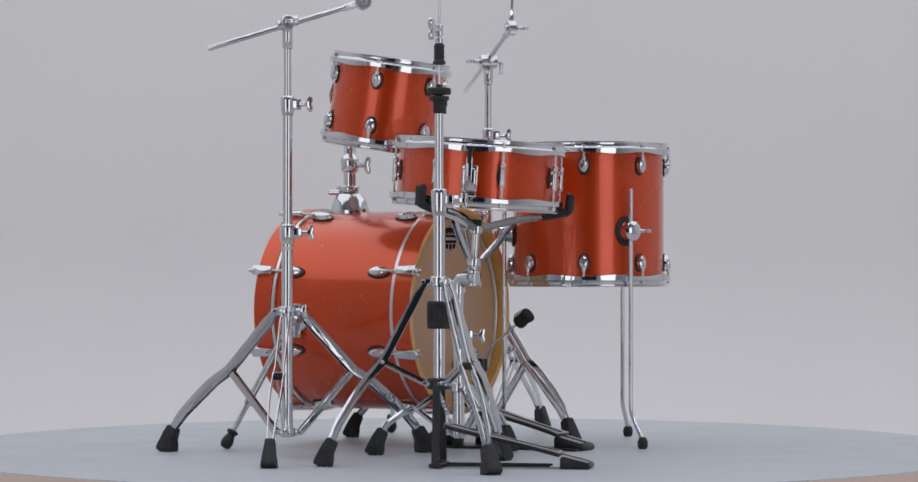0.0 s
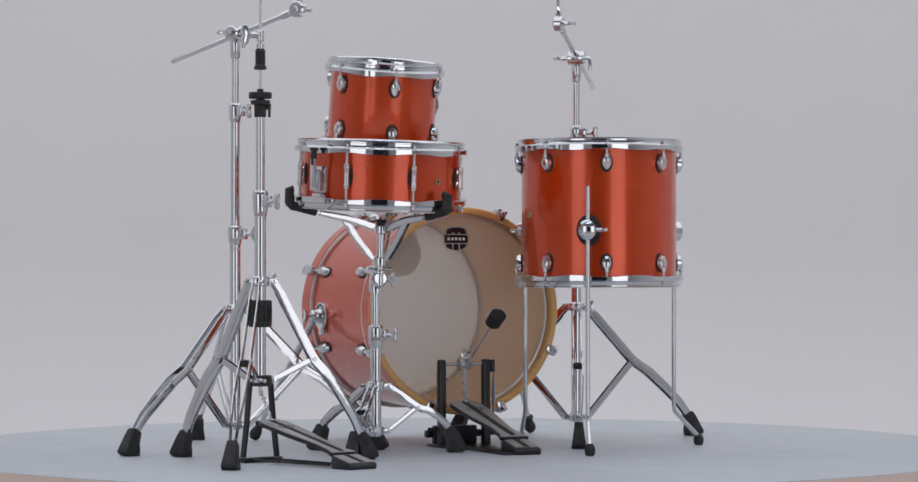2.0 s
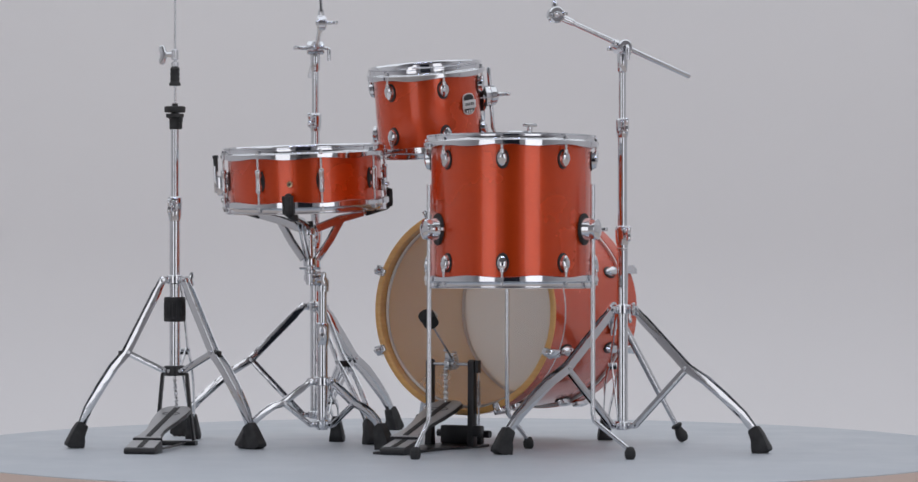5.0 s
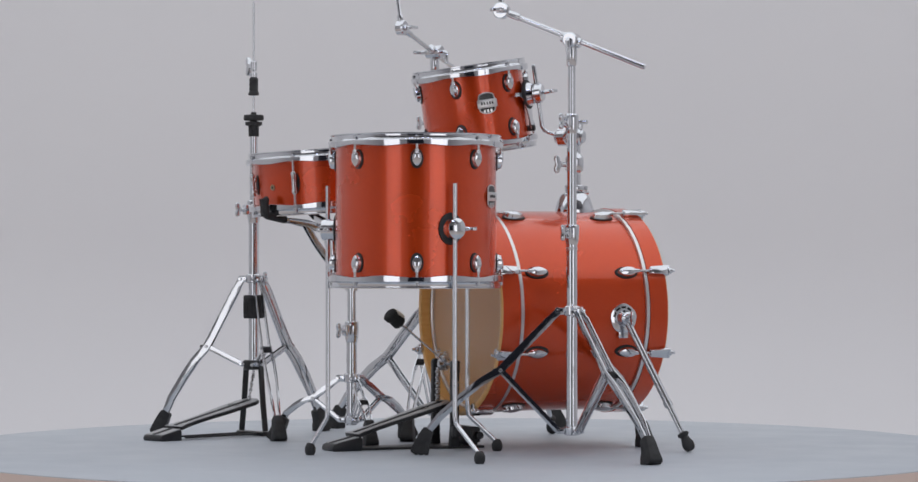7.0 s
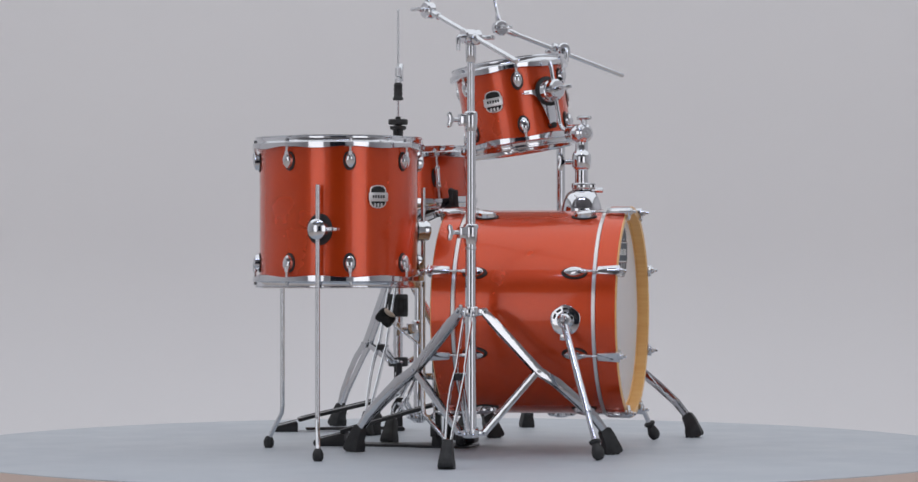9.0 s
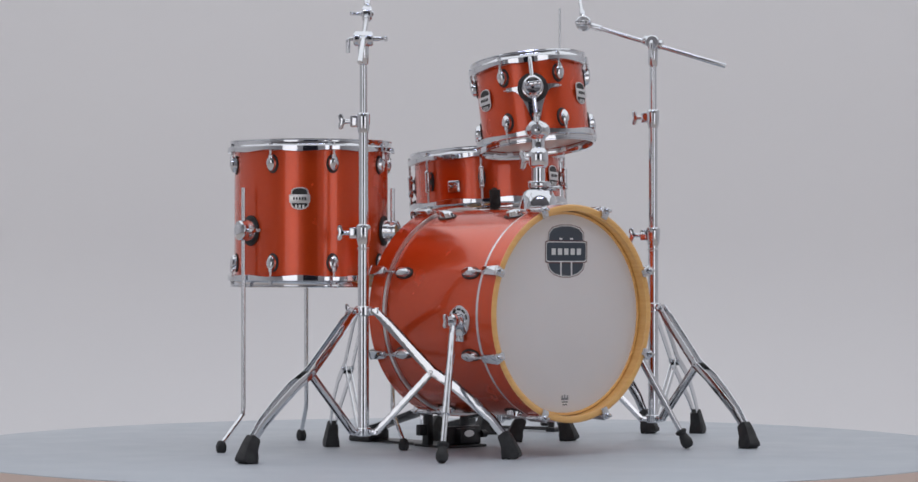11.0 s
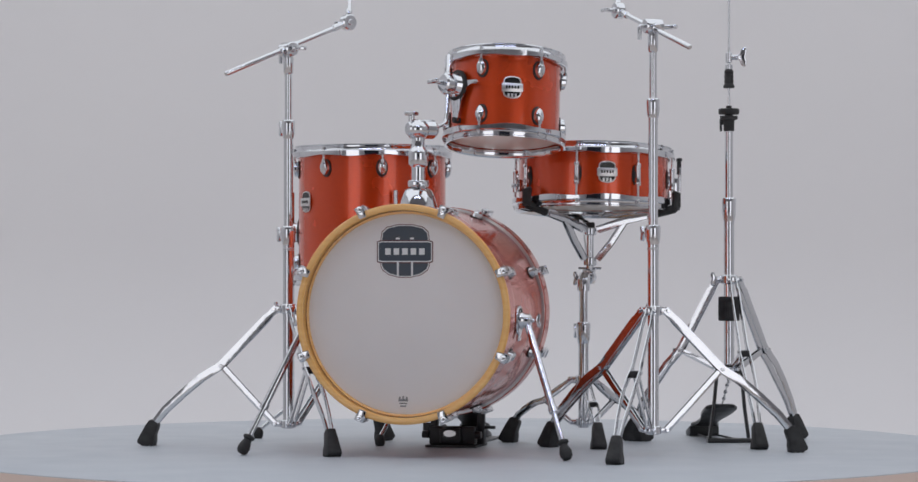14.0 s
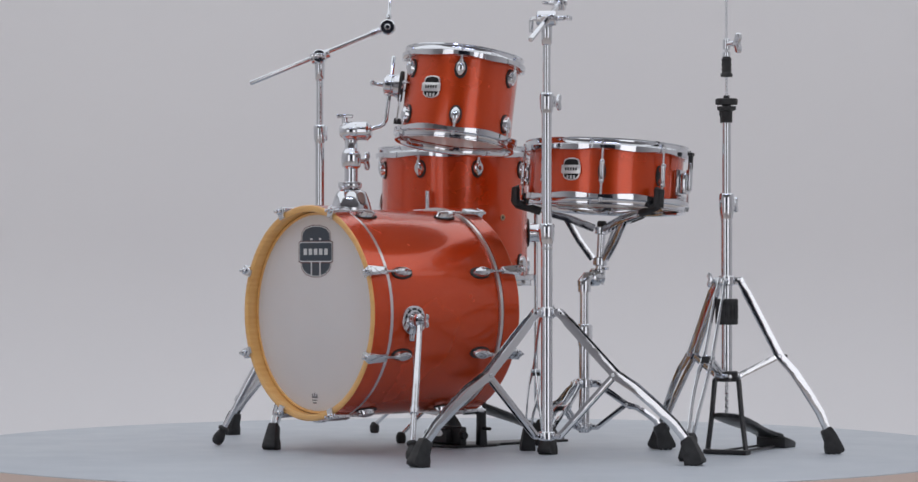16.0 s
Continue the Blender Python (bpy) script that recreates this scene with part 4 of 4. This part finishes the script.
def build_snare_stand():
    x, y = 0.282, 0.150
    t = thing("snare_stand", pose(x, y, 0), "chrome snare drum stand with a three-armed basket", "drum stand")
    for nm, r, a, b in (("lower_tube", 0.0128, 0.045, 0.268), ("upper_tube", 0.0105, 0.25, 0.392)):
        bm = bmesh.new()
        rod(bm, r, a, b, seg=22)
        part(nm, bm, CHROME, t)
    joint(t, 0.300, 0.0128, 120, 0.052)
    tripod(t, 0.0, (50, 170, 290), 0.192, 0.160, 0.058, 0.098, 0.112, 0.009, 0.015)
    # tilter: an elbow on the tube, a toothed joint, and the post of the basket
    px0, py0 = 0.291 - x, 0.190 - y
    bm = bmesh.new()
    tube(bm, [(0, 0, 0.375), (0, 0, 0.398), (0.002, 0.008, 0.408), (0.004, 0.024, 0.410)], [0.0155, 0.0160, 0.0145, 0.013], 18)
    q = Matrix.Translation((px0 - 0.003, py0 - 0.012, 0.408)) @ pose(0, 0, 0, -90, 0, -12)
    rod(bm, 0.0195, -0.011, 0.011, q, 26, 0.003)
    rod(bm, 0.0155, 0.010, 0.022, q, 24, 0.002)
    part("tilter", bm, CHROME, t)
    wing_nut(t, Matrix.Translation((px0 - 0.012, py0 + 0.0, 0.405)) @ pose(0, 0, 0, 0, 0, 185), 0.9)
    up = SNARE_POSE.to_3x3() @ Vector((0, 0, 1))
    lo = Vector((px0, py0, 0.392))
    bm = bmesh.new()
    tube(bm, [lo, lo + up * 0.05, lo + up * 0.14], [0.0115, 0.009, 0.009], 16)
    part("basket_post", bm, CHROME, t)
    bm = bmesh.new()
    q = Matrix.Translation(lo) @ up.to_track_quat("Z", "Y").to_matrix().to_4x4()
    rod(bm, 0.0165, 0.044, 0.064, q, 20, 0.002)
    rod(bm, 0.014, 0.026, 0.036, q, 20, 0.002)
    tube(bm, [lo + up * 0.038 + Vector((-0.028, 0, 0)), lo + up * 0.038 + Vector((0.028, 0, 0))], 0.003, 8)
    part("lower_hub", bm, CHROME, t)
    bm = bmesh.new()
    rod(bm, 0.0155, 0.118, 0.136, q, 20, 0.002)
    part("upper_hub", bm, CHROME, t)
    bm = bmesh.new()
    rod(bm, 0.011, 0.134, 0.150, q, 16, 0.002)
    part("hub_cap", bm, RUBBER, t)
    o = Vector((x, y, 0))
    for a in (-129, 110, -9):
        rim = SNARE_POSE @ (Matrix.Rotation(radians(a), 4, "Z") @ Vector((0.202, 0, -0.074))) - o
        lip = SNARE_POSE @ (Matrix.Rotation(radians(a), 4, "Z") @ Vector((0.203, 0, -0.040))) - o
        ctr = lo + up * 0.127
        d = (rim - ctr)
        side = d.cross(up).normalized()
        s0 = ctr + d * 0.09
        mid = ctr + d * 0.42 + up * 0.004
        bm = bmesh.new()
        for s in (1, -1):
            strap(bm, [s0, mid, ctr + d * 0.70], side, 0.0022, [0.017, 0.017, 0.013], shift=[s * 0.0075, s * 0.0075, s * 0.0060], crown=0.0005)
        strap(bm, [ctr + d * 0.60, ctr + d * 0.9], side, 0.012, 0.006)
        arm = part("basket_arm", bm, BAR_CHROME, t)
        bm = bmesh.new()
        for s in (1, -1):
            strap(bm, [lo + up * 0.054 + (mid - ctr) * 0.22, lo + up * 0.085 + (mid - ctr) * 0.62, mid - up * 0.002], side, 0.0022, 0.015, shift=s * 0.0048, crown=0.0005)
        part("link", bm, BAR_CHROME, arm)
        bm = bmesh.new()
        tube(bm, [ctr + d * 0.74, rim + d.normalized() * 0.004, rim + d.normalized() * 0.009 + up * 0.006, lip + d.normalized() * 0.009, lip + up * 0.004], [0.0095, 0.0105, 0.0115, 0.010, 0.009], 8)
        strap(bm, [rim + d.normalized() * 0.010 - up * 0.004, lip + d.normalized() * 0.010 + up * 0.004], side, 0.026, 0.011)
        strap(bm, [ctr + d * 0.76, rim + d.normalized() * 0.008], side, 0.021, 0.015)
        part("grip", bm, RUBBER, arm, "black rubber basket grip")


def footboard(parent, toe, heel, z_toe, z_heel, w_toe, w_heel, w_waist):
    """A pedal board from heel to toe, grey with a dark stripe, on a black base."""
    toe, heel = Vector((*toe, z_toe)), Vector((*heel, z_heel))
    d = heel - toe
    ln = d.length
    ax = d.normalized()
    side = ax.cross(Vector((0, 0, 1))).normalized()
    nrm = side.cross(ax)
    m = Matrix((( -side.x, ax.x, nrm.x, toe.x), (-side.y, ax.y, nrm.y, toe.y), (-side.z, ax.z, nrm.z, toe.z), (0, 0, 0, 1)))
    def outline(g, a, b):
        half = [(0.30, 0.0), (0.72, 0.018), (1.0, 0.07), (1.0, 0.20), (0.90, 0.35), (0.70, 0.50), (0.62, 0.62), (0.72, 0.74), (0.92, 0.80), (0.94, 0.9), (0.94, 1.0)]
        pts = [(x * w_toe / 2 * g, y * ln) for x, y in half if a <= y <= b]
        return pts + [(-x, y) for x, y in reversed(pts)]
    bm = bmesh.new()
    prism(bm, outline(1.0, 0, 0.8), 0.008, m @ pose(0, 0, -0.008), 0.0015)
    board = part("footboard", bm, BLACK, parent, "grey pedal board with a dark lengthwise stripe")
    bm = bmesh.new()
    prism(bm, outline(0.93, 0, 0.8), 0.0016, m @ pose(0, 0, 0.0004), 0.0004)
    part("top_plate", bm, GREY_PLATE, board)
    bm = bmesh.new()
    box(bm, w_toe * 0.17, ln * 0.74, 0.0014, m @ pose(0, ln * 0.41, 0.0026), 0.0004)
    part("stripe", bm, RUBBER, board)
    bm = bmesh.new()
    pts = arc(0, ln * 0.20, w_toe * 0.26, 0, 360, 24)[:-1]
    for k in range(24):
        a, b = pts[k], pts[(k + 1) % 24]
        strap(bm, [m @ Vector((a[0], ln * 0.2 + (a[1] - ln * 0.2) * 0.45, 0.0024)), m @ Vector((b[0], ln * 0.2 + (b[1] - ln * 0.2) * 0.45, 0.0024))], nrm, 0.0008, 0.0018)
    part("emblem", bm, RUBBER, board)
    return m, ln, board


def chain(bm, a, b, r=0.0045, n=14):
    a, b = Vector(a), Vector(b)
    d = (b - a)
    q = d.to_track_quat("Z", "Y").to_matrix().to_4x4()
    for k in range(n):
        c = a + d * ((k + 0.5) / n)
        m = Matrix.Translation(c) @ q @ pose(0, 0, 0, 0, 0, 45 + 90 * (k % 2))
        h = d.length / n * 0.62
        box(bm, r * 1.7, r * 0.7, h * 1.5, m, 0.0008)
        rod(bm, r * 0.55, -r, r, m @ pose(0, 0, 0, 0, 90, 0), 8)


def build_hihat():
    x, y = 0.6205, 0.2748
    t = thing("hi_hat_stand", pose(x, y, 0), "chrome hi-hat stand without cymbals, black pedal frame", "hi-hat stand")
    for nm, r, a, b in (("lower_tube", 0.0128, 0.180, 0.560), ("upper_tube", 0.0098, 0.545, 0.766)):
        bm = bmesh.new()
        rod(bm, r, a, b, seg=22)
        part(nm, bm, CHROME, t)
    joint(t, 0.602, 0.0128, 110, 0.058)
    tripod(t, 0.0, (53, 173, 293), 0.248, 0.402, 0.186, 0.121, 0.232, 0.010, 0.019, BLACK)
    wing_nut(t, pose(0, 0, 0.404, 0, 0, 203) @ pose(0.018, 0, 0), 0.9, "collar_screw")
    bm = bmesh.new()
    lathe(bm, [(0.013, 0.302), (0.024, 0.302), (0.026, 0.305), (0.026, 0.312), (0.0245, 0.315), (0.0245, 0.347), (0.026, 0.350), (0.026, 0.358), (0.024, 0.361), (0.013, 0.361)], 28)
    gear = []
    for k in range(16):
        for da, rr in ((0, 0.0262), (9, 0.0262), (11, 0.0238), (20, 0.0238)):
            a = radians(22.5 * k + da)
            gear.append((rr * math.cos(a), rr * math.sin(a)))
    prism(bm, gear, 0.034, pose(0, 0, 0.314))
    part("tension_drum", bm, RUBBER, t, "ribbed black spring tension drum")
    bm = bmesh.new()
    lathe(bm, [(0.009, 0.764), (0.013, 0.764), (0.0135, 0.790), (0.0215, 0.793), (0.0215, 0.801), (0.010, 0.802), (0.010, 0.804), (0.0245, 0.805), (0.0255, 0.808), (0.0255, 0.817), (0.023, 0.819), (0.007, 0.819), (0.007, 0.826), (0, 0.826)], 26)
    box(bm, 0.010, 0.010, 0.014, pose(-0.018, 0.004, 0.787), 0.002)
    cup = part("cymbal_seat", bm, RUBBER, t, "black cymbal seat with felt")
    bm = bmesh.new()
    rod(bm, 0.003, -0.012, 0.012, pose(-0.020, 0.004, 0.776))
    part("tilt_screw", bm, BLACK, cup)
    bm = bmesh.new()
    rod(bm, 0.003, 0.150, 1.107, seg=10)
    part("pull_rod", bm, CHROME, t)
    bm = bmesh.new()
    lathe(bm, [(0.003, 0.868), (0.0135, 0.869), (0.014, 0.874), (0.0105, 0.880), (0.0118, 0.886), (0.0105, 0.891), (0.0118, 0.897), (0.0105, 0.902), (0.0118, 0.909), (0.009, 0.914), (0.003, 0.914)], 22)
    cl = part("clutch", bm, RUBBER, t, "ribbed black hi-hat clutch under a chrome wing screw")
    bm = bmesh.new()
    rod(bm, 0.009, 0.914, 0.926, seg=18)
    rod(bm, 0.0085, 0.930, 0.956, seg=18, edge=0.002)
    part("collar", bm, CHROME, cl)
    wing_nut(cl, pose(0.004, 0.0, 0.944) @ pose(0, 0, 0, 0, 0, 0), 1.25)
    # pedal: two black legs, base bar, board and chain; u points from toe to heel
    toe, heel = Vector((0.606 - x, 0.277 - y)), Vector((0.512 - x, 0.583 - y))
    u = (heel - toe).normalized()
    v = Vector((-u.y, u.x))
    bm = bmesh.new()
    for s in (1, -1):
        w = v * s
        strap(bm, [(w.x * 0.020, w.y * 0.020, 0.186), (w.x * 0.030, w.y * 0.030, 0.175), (w.x * 0.038, w.y * 0.038, 0.09), (w.x * 0.048, w.y * 0.048, TOP + 0.012)], (u.x, u.y, 0), 0.016, 0.007)
    part("pedal_frame", bm, BLACK, t, "black steel pedal frame")
    bm = bmesh.new()
    strap(bm, [(v.x * 0.054, v.y * 0.054, TOP + 0.006), (-v.x * 0.054, -v.y * 0.054, TOP + 0.006)], (u.x, u.y, 0), 0.026, 0.010)
    h1 = toe + u * 0.235
    for s in (1, -1):
        tube(bm, [(v.x * s * 0.030, v.y * s * 0.030, TOP + 0.006), (h1.x + v.x * s * 0.020, h1.y + v.y * s * 0.020, TOP + 0.006)], 0.0026, 8)
    part("base_bar", bm, BLACK, t)
    m, ln, board = footboard(t, toe + u * 0.004, heel, 0.098, TOP + 0.018, 0.078, 0.06, 0.045)
    bm = bmesh.new()
    q = pose(heel.x, heel.y, TOP) @ pose(0, 0, 0, 0, 0, math.degrees(math.atan2(u.y, u.x)))
    prism(bm, [(-0.062, 0.0), (0.0, 0.0), (0.003, 0.006), (0.0, 0.013), (-0.058, 0.027), (-0.062, 0.024)], 0.074, q @ Matrix(((1, 0, 0, 0), (0, 0, -1, 0.037), (0, 1, 0, 0), (0, 0, 0, 1))), 0.002)
    hp = part("heel_plate", bm, BLACK, t)
    bm = bmesh.new()
    strap(bm, [q @ Vector((-0.058, 0, 0.0282)), q @ Vector((-0.003, 0, 0.0150))], q.to_3x3() @ Vector((0, 1, 0)), 0.068, 0.0014)
    part("top_plate", bm, GREY_PLATE, hp)
    bm = bmesh.new()
    strap(bm, [q @ Vector((-0.060, 0, 0.0300)), q @ Vector((-0.003, 0, 0.0164))], q.to_3x3() @ Vector((0, 1, 0)), 0.013, 0.0014)
    part("stripe", bm, RUBBER, hp)
    bm = bmesh.new()
    chain(bm, (0, 0, 0.165), (toe.x + u.x * 0.02, toe.y + u.y * 0.02, 0.092), 0.0045, 9)
    part("chain", bm, STEEL, t, "short steel pedal chain")


def build_bass_pedal():
    # toe end under the batter hoop, heel towards the player
    x, y = -0.003, 0.0315
    t = thing("bass_drum_pedal", pose(x, y, 0, 0, 0, -2), "black bass drum pedal with a felt beater and grey board", "drum pedal")
    bm = bmesh.new()
    prism(bm, [(-0.062, -0.075), (0.062, -0.075), (0.062, 0.045), (0.040, 0.075), (0.034, 0.300), (-0.034, 0.300), (-0.040, 0.075), (-0.062, 0.045)], 0.006, pose(0, 0, TOP), 0.001)
    part("base_plate", bm, BLACK, t)
    bm = bmesh.new()
    box(bm, 0.050, 0.034, 0.036, pose(0, -0.065, TOP + 0.028), 0.004)
    box(bm, 0.112, 0.020, 0.044, pose(0, -0.052, TOP + 0.028), 0.004)
    rod(bm, 0.009, 0.0, 0.016, pose(0.056, -0.06, TOP + 0.03) @ pose(0, 0, 0, 0, 90, 0))
    rod(bm, 0.009, 0.0, 0.016, pose(-0.072, -0.06, TOP + 0.03) @ pose(0, 0, 0, 0, 90, 0))
    cl = part("hoop_clamp", bm, BLACK, t)
    bm = bmesh.new()
    lathe(bm, [(0, 0.001), (0.5, 0.001), (0.5, 0), (0, 0)], 24, pose(0, -0.0825, TOP + 0.034) @ pose(0, 0, 0, 90, 0, 0) @ Matrix.Diagonal((0.030, 0.016, 1, 1)))
    part("emblem", bm, SILVER, cl)
    for s in (1, -1):
        bm = bmesh.new()
        prism(bm, [(-0.010, TOP + 0.004), (0.014, TOP + 0.004), (0.010, 0.06), (0.009, 0.195)] + arc(0, 0.205, 0.0095, 0, 180, 8) + [(-0.008, 0.06)], 0.017, pose(s * 0.0575 - 0.0085, 0, 0) @ Matrix(((0, 0, 1, 0), (1, 0, 0, 0), (0, 1, 0, 0), (0, 0, 0, 1))), 0.002)
        part("post", bm, BLACK, t, "upright black pedal post")
    bm = bmesh.new()
    rod(bm, 0.0042, -0.068, 0.058, pose(0, 0, 0.203) @ pose(0, 0, 0, 0, 90, 0))
    part("axle", bm, CHROME, t)
    bm = bmesh.new()
    rod(bm, 0.016, -0.007, 0.007, pose(0.006, 0, 0.203) @ pose(0, 0, 0, 0, 90, 0), 24, 0.002)
    box(bm, 0.012, 0.020, 0.040, pose(-0.010, 0.002, 0.212, -25, 0, 0), 0.002)
    box(bm, 0.020, 0.014, 0.016, pose(0.002, 0.004, 0.222), 0.002)
    hub = part("cam", bm, STEEL, t, "grey cast cam with screws")
    bm = bmesh.new()
    for px1, pz in ((-0.014, 0.226), (-0.014, 0.205), (0.006, 0.236)):
        rod(bm, 0.0036, 0, 0.012, pose(px1, 0.010, pz) @ pose(0, 0, 0, -90, 0, 0), 10)
    part("screw", bm, CHROME, hub)
    tip = Vector((-0.019, 0.137, 0.311))
    root = Vector((-0.010, 0.0, 0.205))
    d = (tip - root).normalized()
    bm = bmesh.new()
    tube(bm, [root - d * 0.01, tip], 0.0028, 10)
    be = part("beater", bm, CHROME, t, "felt-faced beater on a steel shaft")
    bm = bmesh.new()
    q = Matrix.Translation(tip) @ d.to_track_quat("Z", "Y").to_matrix().to_4x4()
    lathe(bm, [(0, -0.020), (0.013, -0.020), (0.0165, -0.016), (0.0165, -0.004), (0.0145, 0.002), (0.0175, 0.008), (0.0175, 0.018), (0.014, 0.021), (0, 0.021)], 24, q @ Matrix.Diagonal((1.15, 1.0, 1, 1)))
    part("beater_head", bm, FELT, be)
    bm = bmesh.new()
    n = Vector((0, -d.z, d.y)).normalized()
    lathe(bm, [(0, 0.0), (0.0160, 0.0), (0.0172, 0.003), (0.0155, 0.0065), (0, 0.008)], 22, Matrix.Translation(tip + n * 0.0115) @ n.to_track_quat("Z", "Y").to_matrix().to_4x4())
    part("felt_face", bm, CREAM, be, "cream felt edge")
    bm = bmesh.new()
    chain(bm, (0.006, 0.016, 0.195), (0.004, 0.018, 0.112), 0.006, 12)
    part("chain", bm, STEEL, t)
    toe, heel = Vector((0.004, -0.004)), Vector((-0.022, 0.306))
    footboard(t, toe, heel, 0.115, TOP + 0.020, 0.084, 0.066, 0.048)
    bm = bmesh.new()
    q = pose(heel.x, heel.y, TOP) @ pose(0, 0, 0, 0, 0, 92)
    prism(bm, [(-0.074, 0.0), (0.0, 0.0), (0.003, 0.007), (0.0, 0.015), (-0.070, 0.032), (-0.074, 0.028)], 0.066, q @ Matrix(((1, 0, 0, 0), (0, 0, -1, 0.033), (0, 1, 0, 0), (0, 0, 0, 1))), 0.003)
    hp = part("heel_plate", bm, BLACK, t)
    bm = bmesh.new()
    strap(bm, [q @ Vector((-0.070, 0, 0.0332)), q @ Vector((-0.006, 0, 0.0178))], q.to_3x3() @ Vector((0, 1, 0)), 0.058, 0.0014)
    part("top_plate", bm, GREY_PLATE, hp)
    bm = bmesh.new()
    strap(bm, [q @ Vector((-0.071, 0, 0.0350)), q @ Vector((-0.006, 0, 0.0192))], q.to_3x3() @ Vector((0, 1, 0)), 0.014, 0.0014)
    part("stripe", bm, RUBBER, hp)
    # return spring beside the post
    bm = bmesh.new()
    box(bm, 0.010, 0.014, 0.030, pose(-0.074, 0.002, 0.198), 0.002)
    part("spring_arm", bm, BLACK, t)
    bm = bmesh.new()
    pts = []
    for k in range(150):
        a = k / 8 * 2 * math.pi
        pts.append((-0.077 + 0.0045 * math.cos(a), 0.004 + 0.0045 * math.sin(a), 0.105 + 0.060 * k / 149))
    tube(bm, pts, 0.0011, 6)
    tube(bm, [(-0.077, 0.004, 0.160), (-0.077, 0.004, 0.192)], 0.0018, 8)
    tube(bm, [(-0.077, 0.004, 0.040), (-0.077, 0.004, 0.106)], 0.0024, 8)
    part("spring", bm, CHROME, t)
    bm = bmesh.new()
    box(bm, 0.024, 0.016, 0.026, pose(-0.074, 0.004, 0.046), 0.002)
    part("spring_lug", bm, BLACK, t)
    bm = bmesh.new()
    rod(bm, 0.004, 0, 0.030, pose(0.062, 0.0, 0.050) @ pose(0, 0, 0, 0, 90, 0))
    part("clamp_screw", bm, BLACK, t)


def motions():
    """All that stands on the platform turns with it."""
    for ob, m in MOVING:
        walk(ob, [(k * 0.2, pose(0, 0, 0, 0, 0, RATE * (k * 0.2 - T0)) @ m) for k in range(81)])


build_studio()
build_platform()
build_bass_drum()
build_tom_holder()
build_rack_tom()
build_snare()
build_floor_tom()
build_boom_stand(0.497, -0.175, (24, 144, 264), 0.985, (0.600, -0.321, 0.922), (0.396, -0.036, 1.035), (125, 105), (-0.01, 0.03, 0.16), 0.820, 117)
build_boom_stand(-0.386, -0.107, (62, 182, 302), 0.951, (-0.505, -0.233, 0.888), (-0.270, 0.014, 1.023), (130, 125), (0.01, 0.01, 0.16), 0.783, 155)
build_snare_stand()
build_hihat()
build_bass_pedal()
motions()
